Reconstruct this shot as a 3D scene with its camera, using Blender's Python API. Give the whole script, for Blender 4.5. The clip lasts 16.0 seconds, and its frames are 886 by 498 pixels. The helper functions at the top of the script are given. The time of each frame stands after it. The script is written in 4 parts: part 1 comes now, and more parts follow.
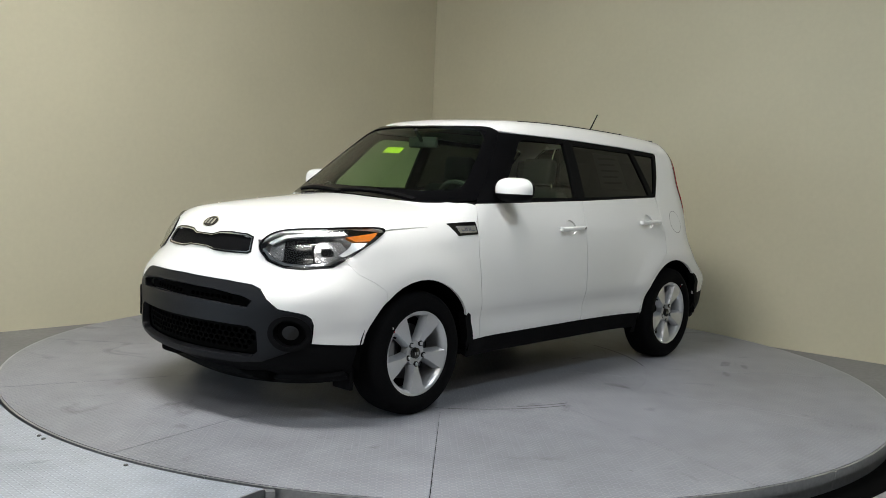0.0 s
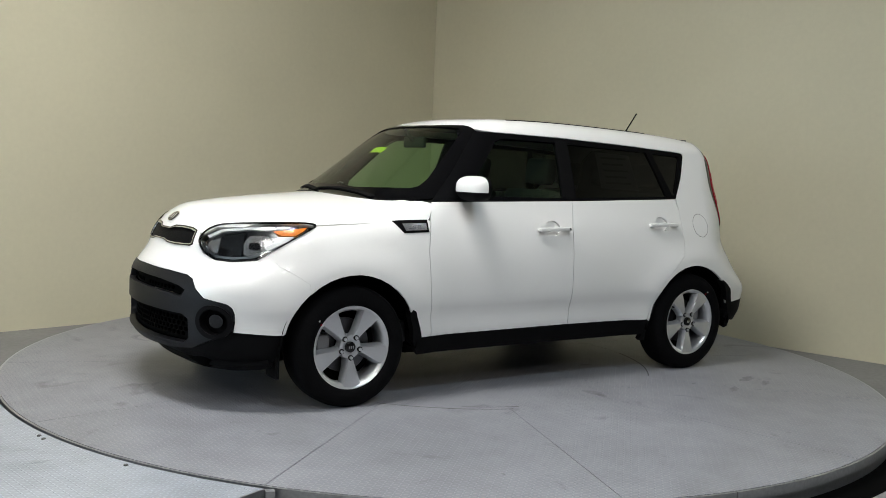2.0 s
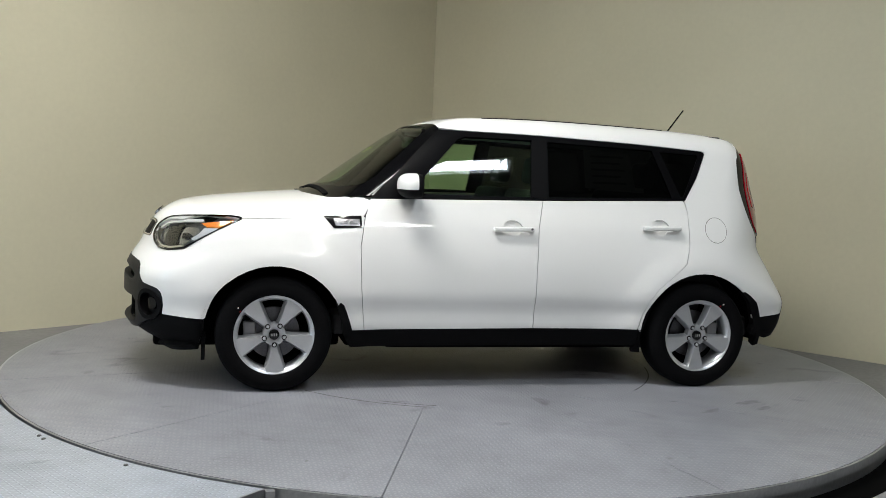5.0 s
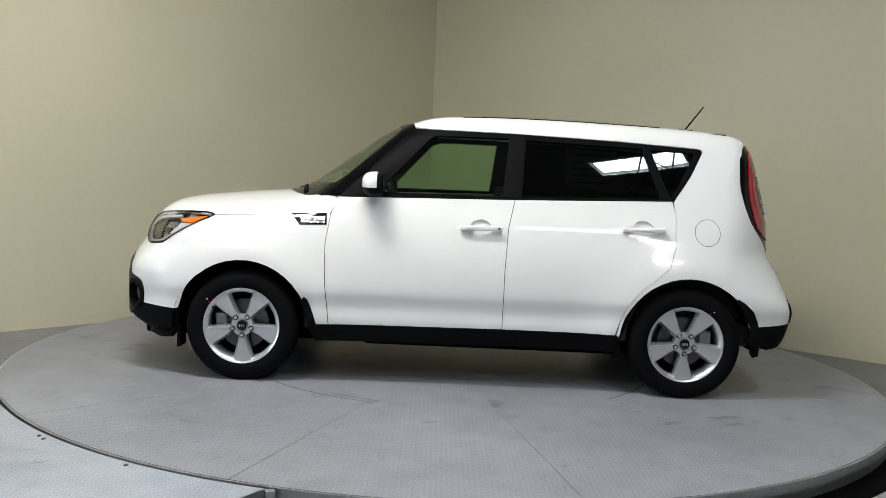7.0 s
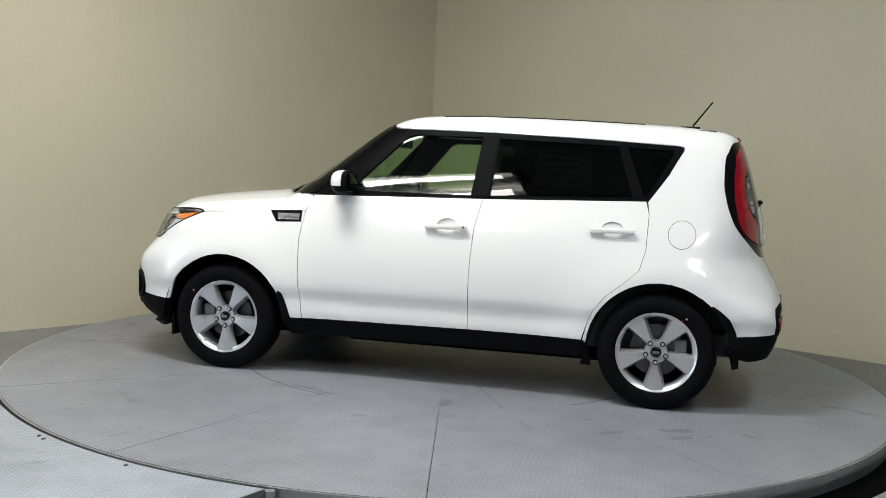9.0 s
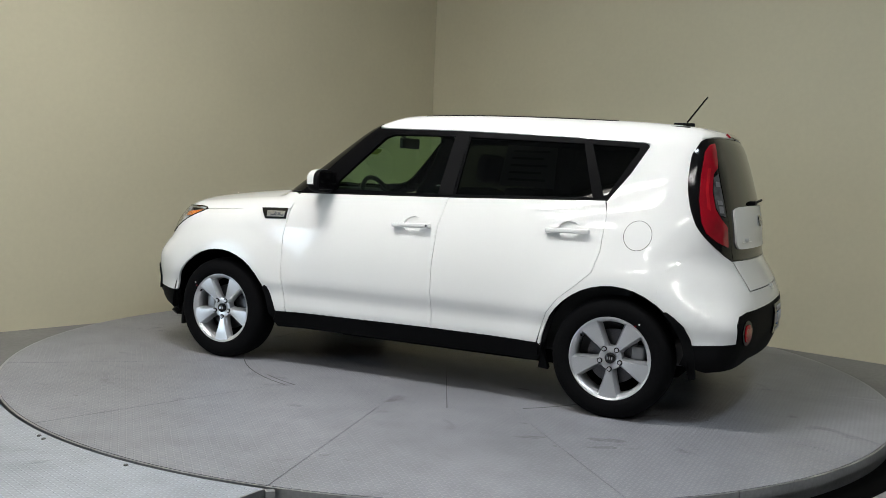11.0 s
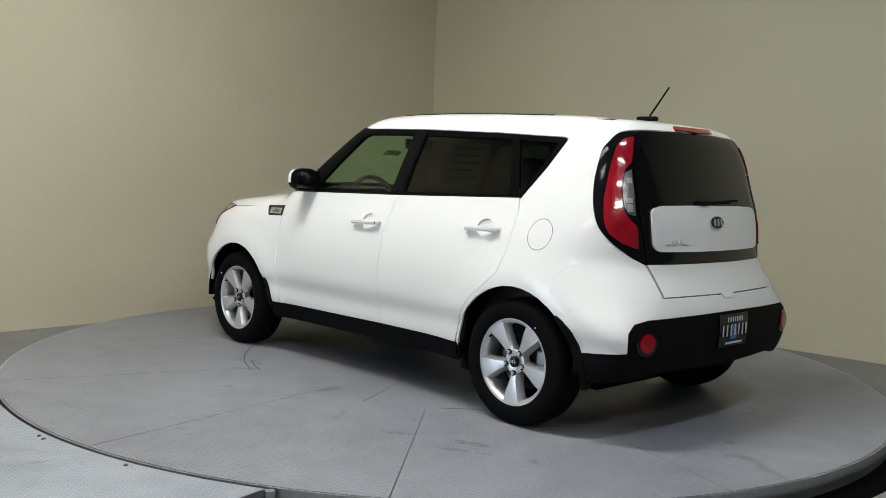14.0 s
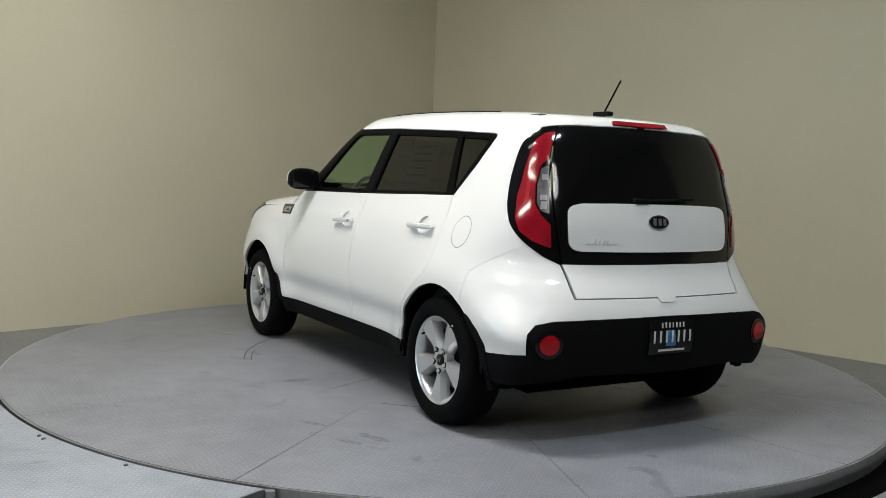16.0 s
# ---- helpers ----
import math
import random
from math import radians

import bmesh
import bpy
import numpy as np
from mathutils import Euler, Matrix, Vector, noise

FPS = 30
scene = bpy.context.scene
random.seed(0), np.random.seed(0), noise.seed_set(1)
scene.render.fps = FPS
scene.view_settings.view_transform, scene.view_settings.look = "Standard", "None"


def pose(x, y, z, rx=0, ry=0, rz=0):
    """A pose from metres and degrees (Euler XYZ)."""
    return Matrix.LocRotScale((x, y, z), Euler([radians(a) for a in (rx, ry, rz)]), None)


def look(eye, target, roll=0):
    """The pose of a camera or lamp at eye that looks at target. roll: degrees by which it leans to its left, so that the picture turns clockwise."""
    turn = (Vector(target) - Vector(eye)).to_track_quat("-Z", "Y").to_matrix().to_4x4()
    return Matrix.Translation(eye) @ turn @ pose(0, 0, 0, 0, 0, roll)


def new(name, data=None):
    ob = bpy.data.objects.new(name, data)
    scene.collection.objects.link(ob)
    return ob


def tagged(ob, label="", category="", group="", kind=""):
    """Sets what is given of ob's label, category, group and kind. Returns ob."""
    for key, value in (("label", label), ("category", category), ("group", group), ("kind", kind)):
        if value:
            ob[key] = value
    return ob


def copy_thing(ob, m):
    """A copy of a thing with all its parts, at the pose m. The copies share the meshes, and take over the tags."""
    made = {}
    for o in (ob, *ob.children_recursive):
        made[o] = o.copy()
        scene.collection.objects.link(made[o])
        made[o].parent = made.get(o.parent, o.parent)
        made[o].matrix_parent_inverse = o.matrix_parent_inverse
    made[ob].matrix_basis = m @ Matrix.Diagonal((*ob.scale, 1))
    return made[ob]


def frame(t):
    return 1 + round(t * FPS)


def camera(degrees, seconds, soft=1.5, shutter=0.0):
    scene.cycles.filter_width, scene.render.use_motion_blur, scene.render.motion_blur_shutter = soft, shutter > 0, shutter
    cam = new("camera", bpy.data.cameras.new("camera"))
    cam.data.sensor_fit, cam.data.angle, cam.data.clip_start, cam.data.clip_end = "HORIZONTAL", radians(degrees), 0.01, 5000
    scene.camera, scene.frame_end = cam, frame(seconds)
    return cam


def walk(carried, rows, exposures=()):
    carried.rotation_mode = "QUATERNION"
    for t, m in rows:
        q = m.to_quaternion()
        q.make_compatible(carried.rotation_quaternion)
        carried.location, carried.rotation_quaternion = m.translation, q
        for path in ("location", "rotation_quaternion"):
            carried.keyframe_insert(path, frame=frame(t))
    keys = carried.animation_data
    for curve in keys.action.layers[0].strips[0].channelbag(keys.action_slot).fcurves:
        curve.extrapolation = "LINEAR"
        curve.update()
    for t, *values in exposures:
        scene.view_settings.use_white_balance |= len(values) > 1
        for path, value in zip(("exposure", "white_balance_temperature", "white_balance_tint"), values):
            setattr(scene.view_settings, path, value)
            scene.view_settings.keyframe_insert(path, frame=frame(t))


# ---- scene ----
from mathutils.geometry import delaunay_2d_cdt

cam = camera(51.13, 16.0, soft=0.85)
EYE = Vector((0.0, -6.181, 1.249))
YAW, PITCH, ROLL = radians(-0.507), radians(4.712), 2.524
AIM = EYE + Vector((math.sin(YAW) * math.cos(PITCH), math.cos(YAW) * math.cos(PITCH), -math.sin(PITCH)))
walk(cam, [(0.0, look(EYE, AIM, ROLL)), (16.0, look(EYE, AIM, ROLL))],
     exposures=[(0.0, -0.02), (4.0, -0.03), (9.2, -0.05), (11.6, -0.28), (16.0, -0.28)])

# ---- light ----
world = bpy.data.worlds.new("hall_air")
scene.world = world
world.use_nodes = True
sky = world.node_tree.nodes.new("ShaderNodeTexSky")
sky.sky_type, sky.sun_disc, sky.sun_elevation, sky.sun_rotation = "NISHITA", False, radians(40), radians(90)
world.node_tree.links.new(sky.outputs[0], world.node_tree.nodes["Background"].inputs[0])
world.node_tree.nodes["Background"].inputs[1].default_value = 0.10

CEILING = 5.0
# the last two, behind the camera, are unseen lamps added as frontal fill
LAMPS = [(-1.4, -2.1, 236), (-2.5, -4.6, 50), (-3.4, -7.8, 75), (2.4, -7.8, 112)]
SKYLIGHT = pose(2.26, -4.0, CEILING, 0, 0, 28)


def area_light(name, m, w, h, watts, colour):
    lamp = bpy.data.lights.new(name, "AREA")
    lamp.shape, lamp.size, lamp.size_y, lamp.energy, lamp.color = "RECTANGLE", w, h, watts, colour
    ob = new(name, lamp)
    ob.matrix_world = m
    return ob


for lx, ly, watts in LAMPS:
    for dy in (-0.2, 0.2):
        area_light("ceiling_lamp_light", pose(lx, ly + dy, CEILING - 0.14), 2.2, 0.12, watts / 2, (1.0, 0.985, 0.962))
area_light("skylight_light", SKYLIGHT @ pose(0, 0, 0.05), 1.12, 0.44, 130, (0.82, 0.92, 1.0))
area_light("doorway_light", look((-9.9, -4.55, 1.8), (0, -4.4, 1.2)), 2.4, 3.5, 235, (0.72, 0.87, 1.0))

# ---- materials ----


def material(name, colour, rough=0.5, metal=0.0, coat=0.0, grain=0.0, scale=40.0, bump=0.0, stain=0.0, stain_scale=1.5, emit=0.0, spec=0.5):
    m = bpy.data.materials.new(name)
    m.use_nodes = True
    n, k = m.node_tree.nodes, m.node_tree.links
    b = n["Principled BSDF"]
    b.inputs["Base Color"].default_value = (*colour, 1)
    b.inputs["Roughness"].default_value = rough
    b.inputs["Metallic"].default_value = metal
    b.inputs["Coat Weight"].default_value = coat
    b.inputs["Coat Roughness"].default_value = 0.015
    b.inputs["Specular IOR Level"].default_value = spec
    if emit:
        b.inputs["Emission Color"].default_value = (*colour, 1)
        b.inputs["Emission Strength"].default_value = emit
    if grain or bump or stain:
        co = n.new("ShaderNodeTexCoord")
        fine = n.new("ShaderNodeTexNoise")
        fine.inputs["Scale"].default_value, fine.inputs["Detail"].default_value = scale, 6
        k.new(co.outputs["Object"], fine.inputs["Vector"])
        wide = n.new("ShaderNodeTexNoise")
        wide.inputs["Scale"].default_value, wide.inputs["Detail"].default_value = stain_scale, 5
        k.new(co.outputs["Object"], wide.inputs["Vector"])
        total = None
        for tex, amount in ((fine, grain), (wide, stain)):
            if amount:
                r = n.new("ShaderNodeMapRange")
                r.inputs["From Min"].default_value, r.inputs["From Max"].default_value = 0.3, 0.7
                r.inputs["To Min"].default_value, r.inputs["To Max"].default_value = 1 - amount, 1 + amount * 0.6
                k.new(tex.outputs[0], r.inputs[0])
                if total is None:
                    total = r.outputs[0]
                else:
                    mul = n.new("ShaderNodeMath")
                    mul.operation = "MULTIPLY"
                    k.new(total, mul.inputs[0]), k.new(r.outputs[0], mul.inputs[1])
                    total = mul.outputs[0]
        if total is not None:
            vm = n.new("ShaderNodeVectorMath")
            vm.operation = "SCALE"
            vm.inputs[0].default_value = colour
            k.new(total, vm.inputs["Scale"]), k.new(vm.outputs[0], b.inputs["Base Color"])
        if bump:
            bp = n.new("ShaderNodeBump")
            bp.inputs["Strength"].default_value, bp.inputs["Distance"].default_value = bump, 0.004
            k.new(fine.outputs[0], bp.inputs["Height"]), k.new(bp.outputs[0], b.inputs["Normal"])
    return m


def glass(name, tint, low=0.07, rough=0.0):
    """A thin tinted pane: what is behind it shows through, and its gloss grows at a slant."""
    m = bpy.data.materials.new(name)
    m.use_nodes = True
    n, k = m.node_tree.nodes, m.node_tree.links
    n.remove(n["Principled BSDF"])
    clear, shine, mix, slant, power, level = (n.new("ShaderNode" + s) for s in ("BsdfTransparent", "BsdfGlossy", "MixShader", "LayerWeight", "Math", "MapRange"))
    clear.inputs[0].default_value = (*tint, 1)
    shine.inputs["Roughness"].default_value = rough
    slant.inputs[0].default_value = 0.5
    power.operation, power.inputs[1].default_value = "POWER", 5.0
    level.inputs["To Min"].default_value, level.inputs["To Max"].default_value = low, 1.0
    k.new(slant.outputs["Facing"], power.inputs[0]), k.new(power.outputs[0], level.inputs[0]), k.new(level.outputs[0], mix.inputs[0])
    k.new(clear.outputs[0], mix.inputs[1]), k.new(shine.outputs[0], mix.inputs[2])
    k.new(mix.outputs[0], n["Material Output"].inputs[0])
    return m


PAINT = material("white_car_paint", (0.80, 0.80, 0.785), 0.55, coat=1.0, grain=0.012, scale=900, stain=0.01, spec=0.05)
TRIM = material("black_grained_plastic", (0.005, 0.005, 0.0055), 0.6, spec=0.05, grain=0.25, scale=300, bump=0.15)
BUMPER = material("charcoal_bumper_plastic", (0.008, 0.0085, 0.0105), 0.5, spec=0.18, grain=0.2, scale=400, bump=0.12)
PILLAR = material("black_pillar_lacquer", (0.003, 0.003, 0.0035), 0.08, stain=0.2, spec=0.12)
SATIN = material("satin_black_trim", (0.003, 0.003, 0.0035), 0.45, stain=0.2, spec=0.03)
GLOSS = material("gloss_black", (0.004, 0.004, 0.0045), 0.10, stain=0.2, spec=0.4)
DARK = material("dark_underside", (0.003, 0.003, 0.003), 0.9, spec=0.02, stain=0.3)
CHROME = material("chrome", (0.75, 0.76, 0.78), 0.12, 1.0, stain=0.03)
ALLOY = material("silver_alloy", (0.62, 0.63, 0.65), 0.30, 0.72, grain=0.05, scale=300)
STEEL = material("brake_steel", (0.13, 0.13, 0.14), 0.38, 1.0, grain=0.2, scale=120)
RUBBER = material("tyre_rubber", (0.0045, 0.0045, 0.005), 0.75, spec=0.05, grain=0.25, scale=120, bump=0.2)
RED = material("red_lens", (0.30, 0.005, 0.014), 0.12, coat=1.0, stain=0.25, stain_scale=9)
REFLEX = material("reflector_red", (0.30, 0.003, 0.008), 0.2, coat=0.6, spec=0.2, stain=0.1, stain_scale=30)
REDDEEP = material("deep_red_lens", (0.42, 0.010, 0.018), 0.15, coat=1.0, stain=0.2, stain_scale=9)
LAMPGREY = material("lamp_grey", (0.20, 0.20, 0.205), 0.25, 0.6, stain=0.5, stain_scale=26)
REFLECT = material("lamp_reflector", (0.45, 0.45, 0.46), 0.22, 0.9, stain=0.35, stain_scale=22)
AMBER = material("amber_lens", (0.72, 0.20, 0.02), 0.2, coat=1.0, stain=0.2, stain_scale=20)
CLEAR = glass("clear_lens", (0.95, 0.96, 0.96), 0.05)
PANE = glass("tinted_glass", (0.60, 0.77, 0.58), 0.06)
PRIVACY = glass("privacy_glass", (0.035, 0.038, 0.035), 0.035)
FABRIC = material("charcoal_fabric", (0.030, 0.030, 0.032), 0.9, grain=0.3, scale=200, bump=0.3)
CABIN = material("cabin_plastic", (0.022, 0.022, 0.024), 0.6, grain=0.2, scale=200)
LINING = material("headliner", (0.07, 0.07, 0.068), 0.95, grain=0.1, scale=200)
YELLOW = material("yellow_sticker", (0.62, 0.75, 0.05), 0.6, grain=0.05, scale=80)
PAPER = material("sticker_paper", (0.55, 0.55, 0.54), 0.7, grain=0.05, scale=80)
INK = material("printed_ink", (0.10, 0.10, 0.11), 0.7, grain=0.05, scale=80)
SILVER = material("silver_badge", (0.62, 0.62, 0.63), 0.25, 0.9, stain=0.05)
LAMPSILVER = material("lamp_bezel_silver", (0.66, 0.67, 0.68), 0.25, 0.35, stain=0.06, stain_scale=12)
SCRIPT = material("faint_badge_silver", (0.70, 0.70, 0.69), 0.3, 0.25, stain=0.1)
GREYBADGE = material("grey_badge", (0.30, 0.30, 0.31), 0.35, 0.6, stain=0.05)
PLATE = material("plate_blue_print", (0.05, 0.20, 0.42), 0.4, stain=0.6, stain_scale=14)
WALL = material("beige_wall_paint", (0.59, 0.556, 0.412), 0.75, grain=0.02, scale=25, bump=0.06, stain=0.05, stain_scale=0.7)
HALL = material("dim_hall_paint", (0.10, 0.098, 0.09), 0.8, grain=0.05, scale=20, stain=0.1)
CEIL = material("grey_ceiling", (0.30, 0.30, 0.29), 0.9, grain=0.05, scale=20)
CONCRETE = material("grey_concrete", (0.21, 0.21, 0.205), 0.65, grain=0.12, scale=30, bump=0.15, stain=0.2, stain_scale=1.1)
GALV = material("galvanised_steel", (0.42, 0.43, 0.45), 0.38, 0.85, grain=0.12, scale=60, stain=0.15, stain_scale=4)
LAMPWHITE = material("lamp_diffuser", (1.0, 0.96, 0.88), 0.5, emit=6.0)
FIXTURE = material("white_enamel", (0.75, 0.75, 0.73), 0.4, grain=0.03, scale=60)


def tread_plate(name, colour, rough, metal=0.0):
    """Painted chequer plate: short raised bars that lie across one another by turns, with scuffs."""
    m = material(name, colour, rough, metal, grain=0.12, scale=5, stain=0.2, stain_scale=0.9)
    n, k = m.node_tree.nodes, m.node_tree.links
    b = n["Principled BSDF"]
    co = n.new("ShaderNodeTexCoord")
    heights = []
    for turn, shift in ((45, 0.0), (-45, 0.5)):
        mp = n.new("ShaderNodeMapping")
        mp.inputs["Rotation"].default_value[2] = radians(turn)
        mp.inputs["Location"].default_value = (shift, shift, 0)
        mp.inputs["Scale"].default_value = (31, 31, 31)
        k.new(co.outputs["Object"], mp.inputs["Vector"])
        frac = n.new("ShaderNodeVectorMath")
        frac.operation = "FRACTION"
        k.new(mp.outputs[0], frac.inputs[0])
        away = n.new("ShaderNodeVectorMath")
        away.operation = "SUBTRACT"
        away.inputs[1].default_value = (0.5, 0.5, 0)
        k.new(frac.outputs[0], away.inputs[0])
        flat = n.new("ShaderNodeVectorMath")
        flat.operation = "MULTIPLY"
        flat.inputs[1].default_value = (1.2, 3.8, 0)
        k.new(away.outputs[0], flat.inputs[0])
        size = n.new("ShaderNodeVectorMath")
        size.operation = "LENGTH"
        k.new(flat.outputs[0], size.inputs[0])
        rise = n.new("ShaderNodeMapRange")
        rise.interpolation_type = "SMOOTHSTEP"
        rise.inputs["From Min"].default_value, rise.inputs["From Max"].default_value = 0.50, 0.30
        k.new(size.outputs["Value"], rise.inputs[0])
        heights.append(rise.outputs[0])
    add = n.new("ShaderNodeMath")
    add.operation = "MAXIMUM"
    k.new(heights[0], add.inputs[0]), k.new(heights[1], add.inputs[1])
    spot = n.new("ShaderNodeTexNoise")
    spot.inputs["Scale"].default_value, spot.inputs["Detail"].default_value, spot.inputs["Distortion"].default_value = 2.6, 9, 1.2
    k.new(co.outputs["Object"], spot.inputs["Vector"])
    cut = n.new("ShaderNodeMapRange")
    cut.inputs["From Min"].default_value, cut.inputs["From Max"].default_value = 0.63, 0.76
    cut.inputs["To Min"].default_value, cut.inputs["To Max"].default_value = 1.0, 0.45
    k.new(spot.outputs[0], cut.inputs[0])
    dirty = n.new("ShaderNodeVectorMath")
    dirty.operation = "SCALE"
    k.new(b.inputs["Base Color"].links[0].from_socket, dirty.inputs[0]), k.new(cut.outputs[0], dirty.inputs["Scale"])
    worn = n.new("ShaderNodeMapRange")
    worn.inputs["To Min"].default_value, worn.inputs["To Max"].default_value = 0.97, 1.17
    k.new(add.outputs[0], worn.inputs[0])
    bright = n.new("ShaderNodeVectorMath")
    bright.operation = "SCALE"
    k.new(dirty.outputs[0], bright.inputs[0]), k.new(worn.outputs[0], bright.inputs["Scale"])
    k.new(bright.outputs[0], b.inputs["Base Color"])
    bp = n.new("ShaderNodeBump")
    bp.inputs["Strength"].default_value, bp.inputs["Distance"].default_value = 0.65, 0.004
    k.new(add.outputs[0], bp.inputs["Height"]), k.new(bp.outputs[0], b.inputs["Normal"])
    return m


DECK = tread_plate("grey_painted_tread_plate", (0.245, 0.252, 0.277), 0.38)
RAMP = tread_plate("bright_tread_plate", (0.40, 0.435, 0.49), 0.36, 0.25)
SMUDGE = material("rubbed_grey_mark", (0.19, 0.195, 0.21), 0.5, grain=0.4, scale=40, bump=0.3)
STRIPE = material("scuffed_deck_mark", (0.10, 0.10, 0.10), 0.7, grain=0.3, scale=60)

# ---- mesh helpers ----


def part(name, bm, mat, parent, label="", smooth=True, crease=38):
    me = bpy.data.meshes.new(name)
    bm.normal_update()
    bm.to_mesh(me)
    bm.free()
    me.materials.append(mat)
    if smooth:
        me.shade_smooth()
        me.set_sharp_from_angle(angle=radians(crease))
    ob = new(name, me)
    ob.parent = parent
    return tagged(ob, label)


def thing(name, label, category, m=None, group="", kind=""):
    ob = new(name)
    ob.empty_display_size = 0.1
    if m is not None:
        ob.matrix_world = m
    return tagged(ob, label, category, group, kind)


def box(bm, x0, y0, z0, x1, y1, z1, bevel=0.0):
    made = bmesh.ops.create_cube(bm, size=1, matrix=Matrix.Translation(((x0 + x1) / 2, (y0 + y1) / 2, (z0 + z1) / 2)) @ Matrix.Diagonal((abs(x1 - x0), abs(y1 - y0), abs(z1 - z0), 1)))
    if bevel:
        edges = list({e for v in made["verts"] for e in v.link_edges})
        bmesh.ops.bevel(bm, geom=edges, offset=bevel, segments=3, affect="EDGES", profile=0.6)
    return bm


def boxed(x0, y0, z0, x1, y1, z1, bevel=0.0):
    return box(bmesh.new(), x0, y0, z0, x1, y1, z1, bevel)


def rod(bm, a, b, r0, r1=None, seg=12):
    a, b = Vector(a), Vector(b)
    m = Matrix.Translation((a + b) / 2) @ (b - a).to_track_quat("Z", "Y").to_matrix().to_4x4()
    bmesh.ops.create_cone(bm, cap_ends=True, segments=seg, radius1=r0, radius2=r0 if r1 is None else r1, depth=(b - a).length, matrix=m)
    return bm


def lathe(profile, seg=64, axis="Y"):
    """Turns (radius, offset) pairs about the y axis; an open skin."""
    bm = bmesh.new()
    rings = []
    for r, o in profile:
        rings.append([bm.verts.new((r * math.cos(2 * math.pi * i / seg), o, r * math.sin(2 * math.pi * i / seg))) for i in range(seg)])
    for a, b in zip(rings, rings[1:]):
        for i in range(seg):
            bm.faces.new((a[i], a[(i + 1) % seg], b[(i + 1) % seg], b[i]))
    bmesh.ops.recalc_face_normals(bm, faces=bm.faces)
    return bm


def prism(outline, z0, z1, bevel=0.0):
    """An upright prism over an (x, y) outline."""
    bm = bmesh.new()
    f = bm.faces.new([bm.verts.new((x, y, z0)) for x, y in outline])
    up = bmesh.ops.extrude_face_region(bm, geom=[f])["geom"]
    for v in up:
        if isinstance(v, bmesh.types.BMVert):
            v.co.z = z1
    bmesh.ops.recalc_face_normals(bm, faces=bm.faces)
    if bevel:
        bmesh.ops.bevel(bm, geom=list(bm.edges), offset=bevel, segments=2, affect="EDGES")
    return bm


# ---- the hall ----
FLOOR = -0.105
FOOT = (-0.275, 4.17)
U1, U2 = Vector((-0.672, -0.7405)), Vector((0.768, -0.6405))


def wall_run(name, a, b, thick, z1, label, side, mat=WALL):
    """A wall from a to b whose seen face runs along that line; its thickness goes to the given side."""
    a, b = Vector(a), Vector(b)
    n = Vector((-(b - a).y, (b - a).x)).normalized() * thick * side
    ob = part(name, prism([a, b, b + n, a + n], FLOOR - 0.1, z1), mat, None, label, False)
    return tagged(ob, label, "wall", kind="structure")


A0 = Vector(FOOT)
wall_run("wall_west", A0, A0 + U1 * 7.6, 0.2, CEILING, "beige painted smooth studio wall", -1)
wall_run("wall_east", A0, A0 + U2 * 9.4, 0.2, CEILING, "beige painted smooth studio wall beside the turntable", 1)
W1, E1 = A0 + U1 * 7.6, A0 + U2 * 9.4
wall_run("wall_north", W1 + Vector((0.1, 0.05)), (-10.0, W1.y + 0.05), 0.2, CEILING, "plain dim hall wall", -1, HALL)
wall_run("wall_hall_east", E1 + Vector((-0.05, 0.1)), (E1.x - 0.05, -13.0), 0.2, CEILING, "plain dim hall wall", 1, HALL)
wall_run("wall_south", (-10.0, -13.0), (E1.x, -13.0), 0.2, CEILING, "plain dim hall wall behind the turntable", -1, HALL)
wall_run("wall_hall_west", (-10.0, W1.y + 0.2), (-10.0, -3.3), 0.2, CEILING, "plain dim hall wall beside the open doorway", -1, HALL)
wall_run("wall_hall_west", (-10.0, -5.8), (-10.0, -13.0), 0.2, CEILING, "plain dim hall wall beside the open doorway", -1, HALL)
tagged(part("wall_lintel", boxed(-10.2, -5.8, 3.7, -10.0, -3.3, CEILING), HALL, None, "", False), "wall above the open doorway", "wall", kind="structure")
doorway = thing("doorway_frame", "steel frame with bars in the bright open doorway", "door frame", kind="structure")
for y0, z0, y1, z1 in ((-5.8, FLOOR, -5.72, 3.7), (-3.38, FLOOR, -3.3, 3.7), (-5.72, 3.6, -3.38, 3.7), (-5.72, 2.72, -3.38, 2.80), (-4.62, 2.80, -4.56, 3.6)):
    part("frame_bar", boxed(-9.82, y0, z0, -9.74, y1, z1), FIXTURE, doorway, "", False)
tagged(part("floor", boxed(-10.2, -13.2, FLOOR - 0.1, E1.x + 0.2, 5.4, FLOOR), CONCRETE, None, "", False), "stained grey concrete hall floor", "floor", kind="structure")


def ceiling_slab():
    """The ceiling with a hole for the skylight, its sides lined."""
    bm = bmesh.new()
    outer = [Vector(q) for q in ((-10.2, -13.2), (E1.x + 0.2, -13.2), (E1.x + 0.2, 5.4), (-10.2, 5.4))]
    hole = [(SKYLIGHT @ Vector((x, y, 0))).xy for x, y in ((-.58, -.24), (.58, -.24), (.58, .24), (-.58, .24))]
    rings = [[bm.verts.new((q.x, q.y, z)) for q in line] for line, z in ((outer, CEILING), (hole, CEILING), (hole, CEILING + 0.15), (outer, CEILING + 0.15))]
    for a, b in zip(rings, rings[1:] + rings[:1]):
        for i in range(4):
            bm.faces.new((a[i], a[(i + 1) % 4], b[(i + 1) % 4], b[i]))
    bmesh.ops.recalc_face_normals(bm, faces=bm.faces)
    return bm


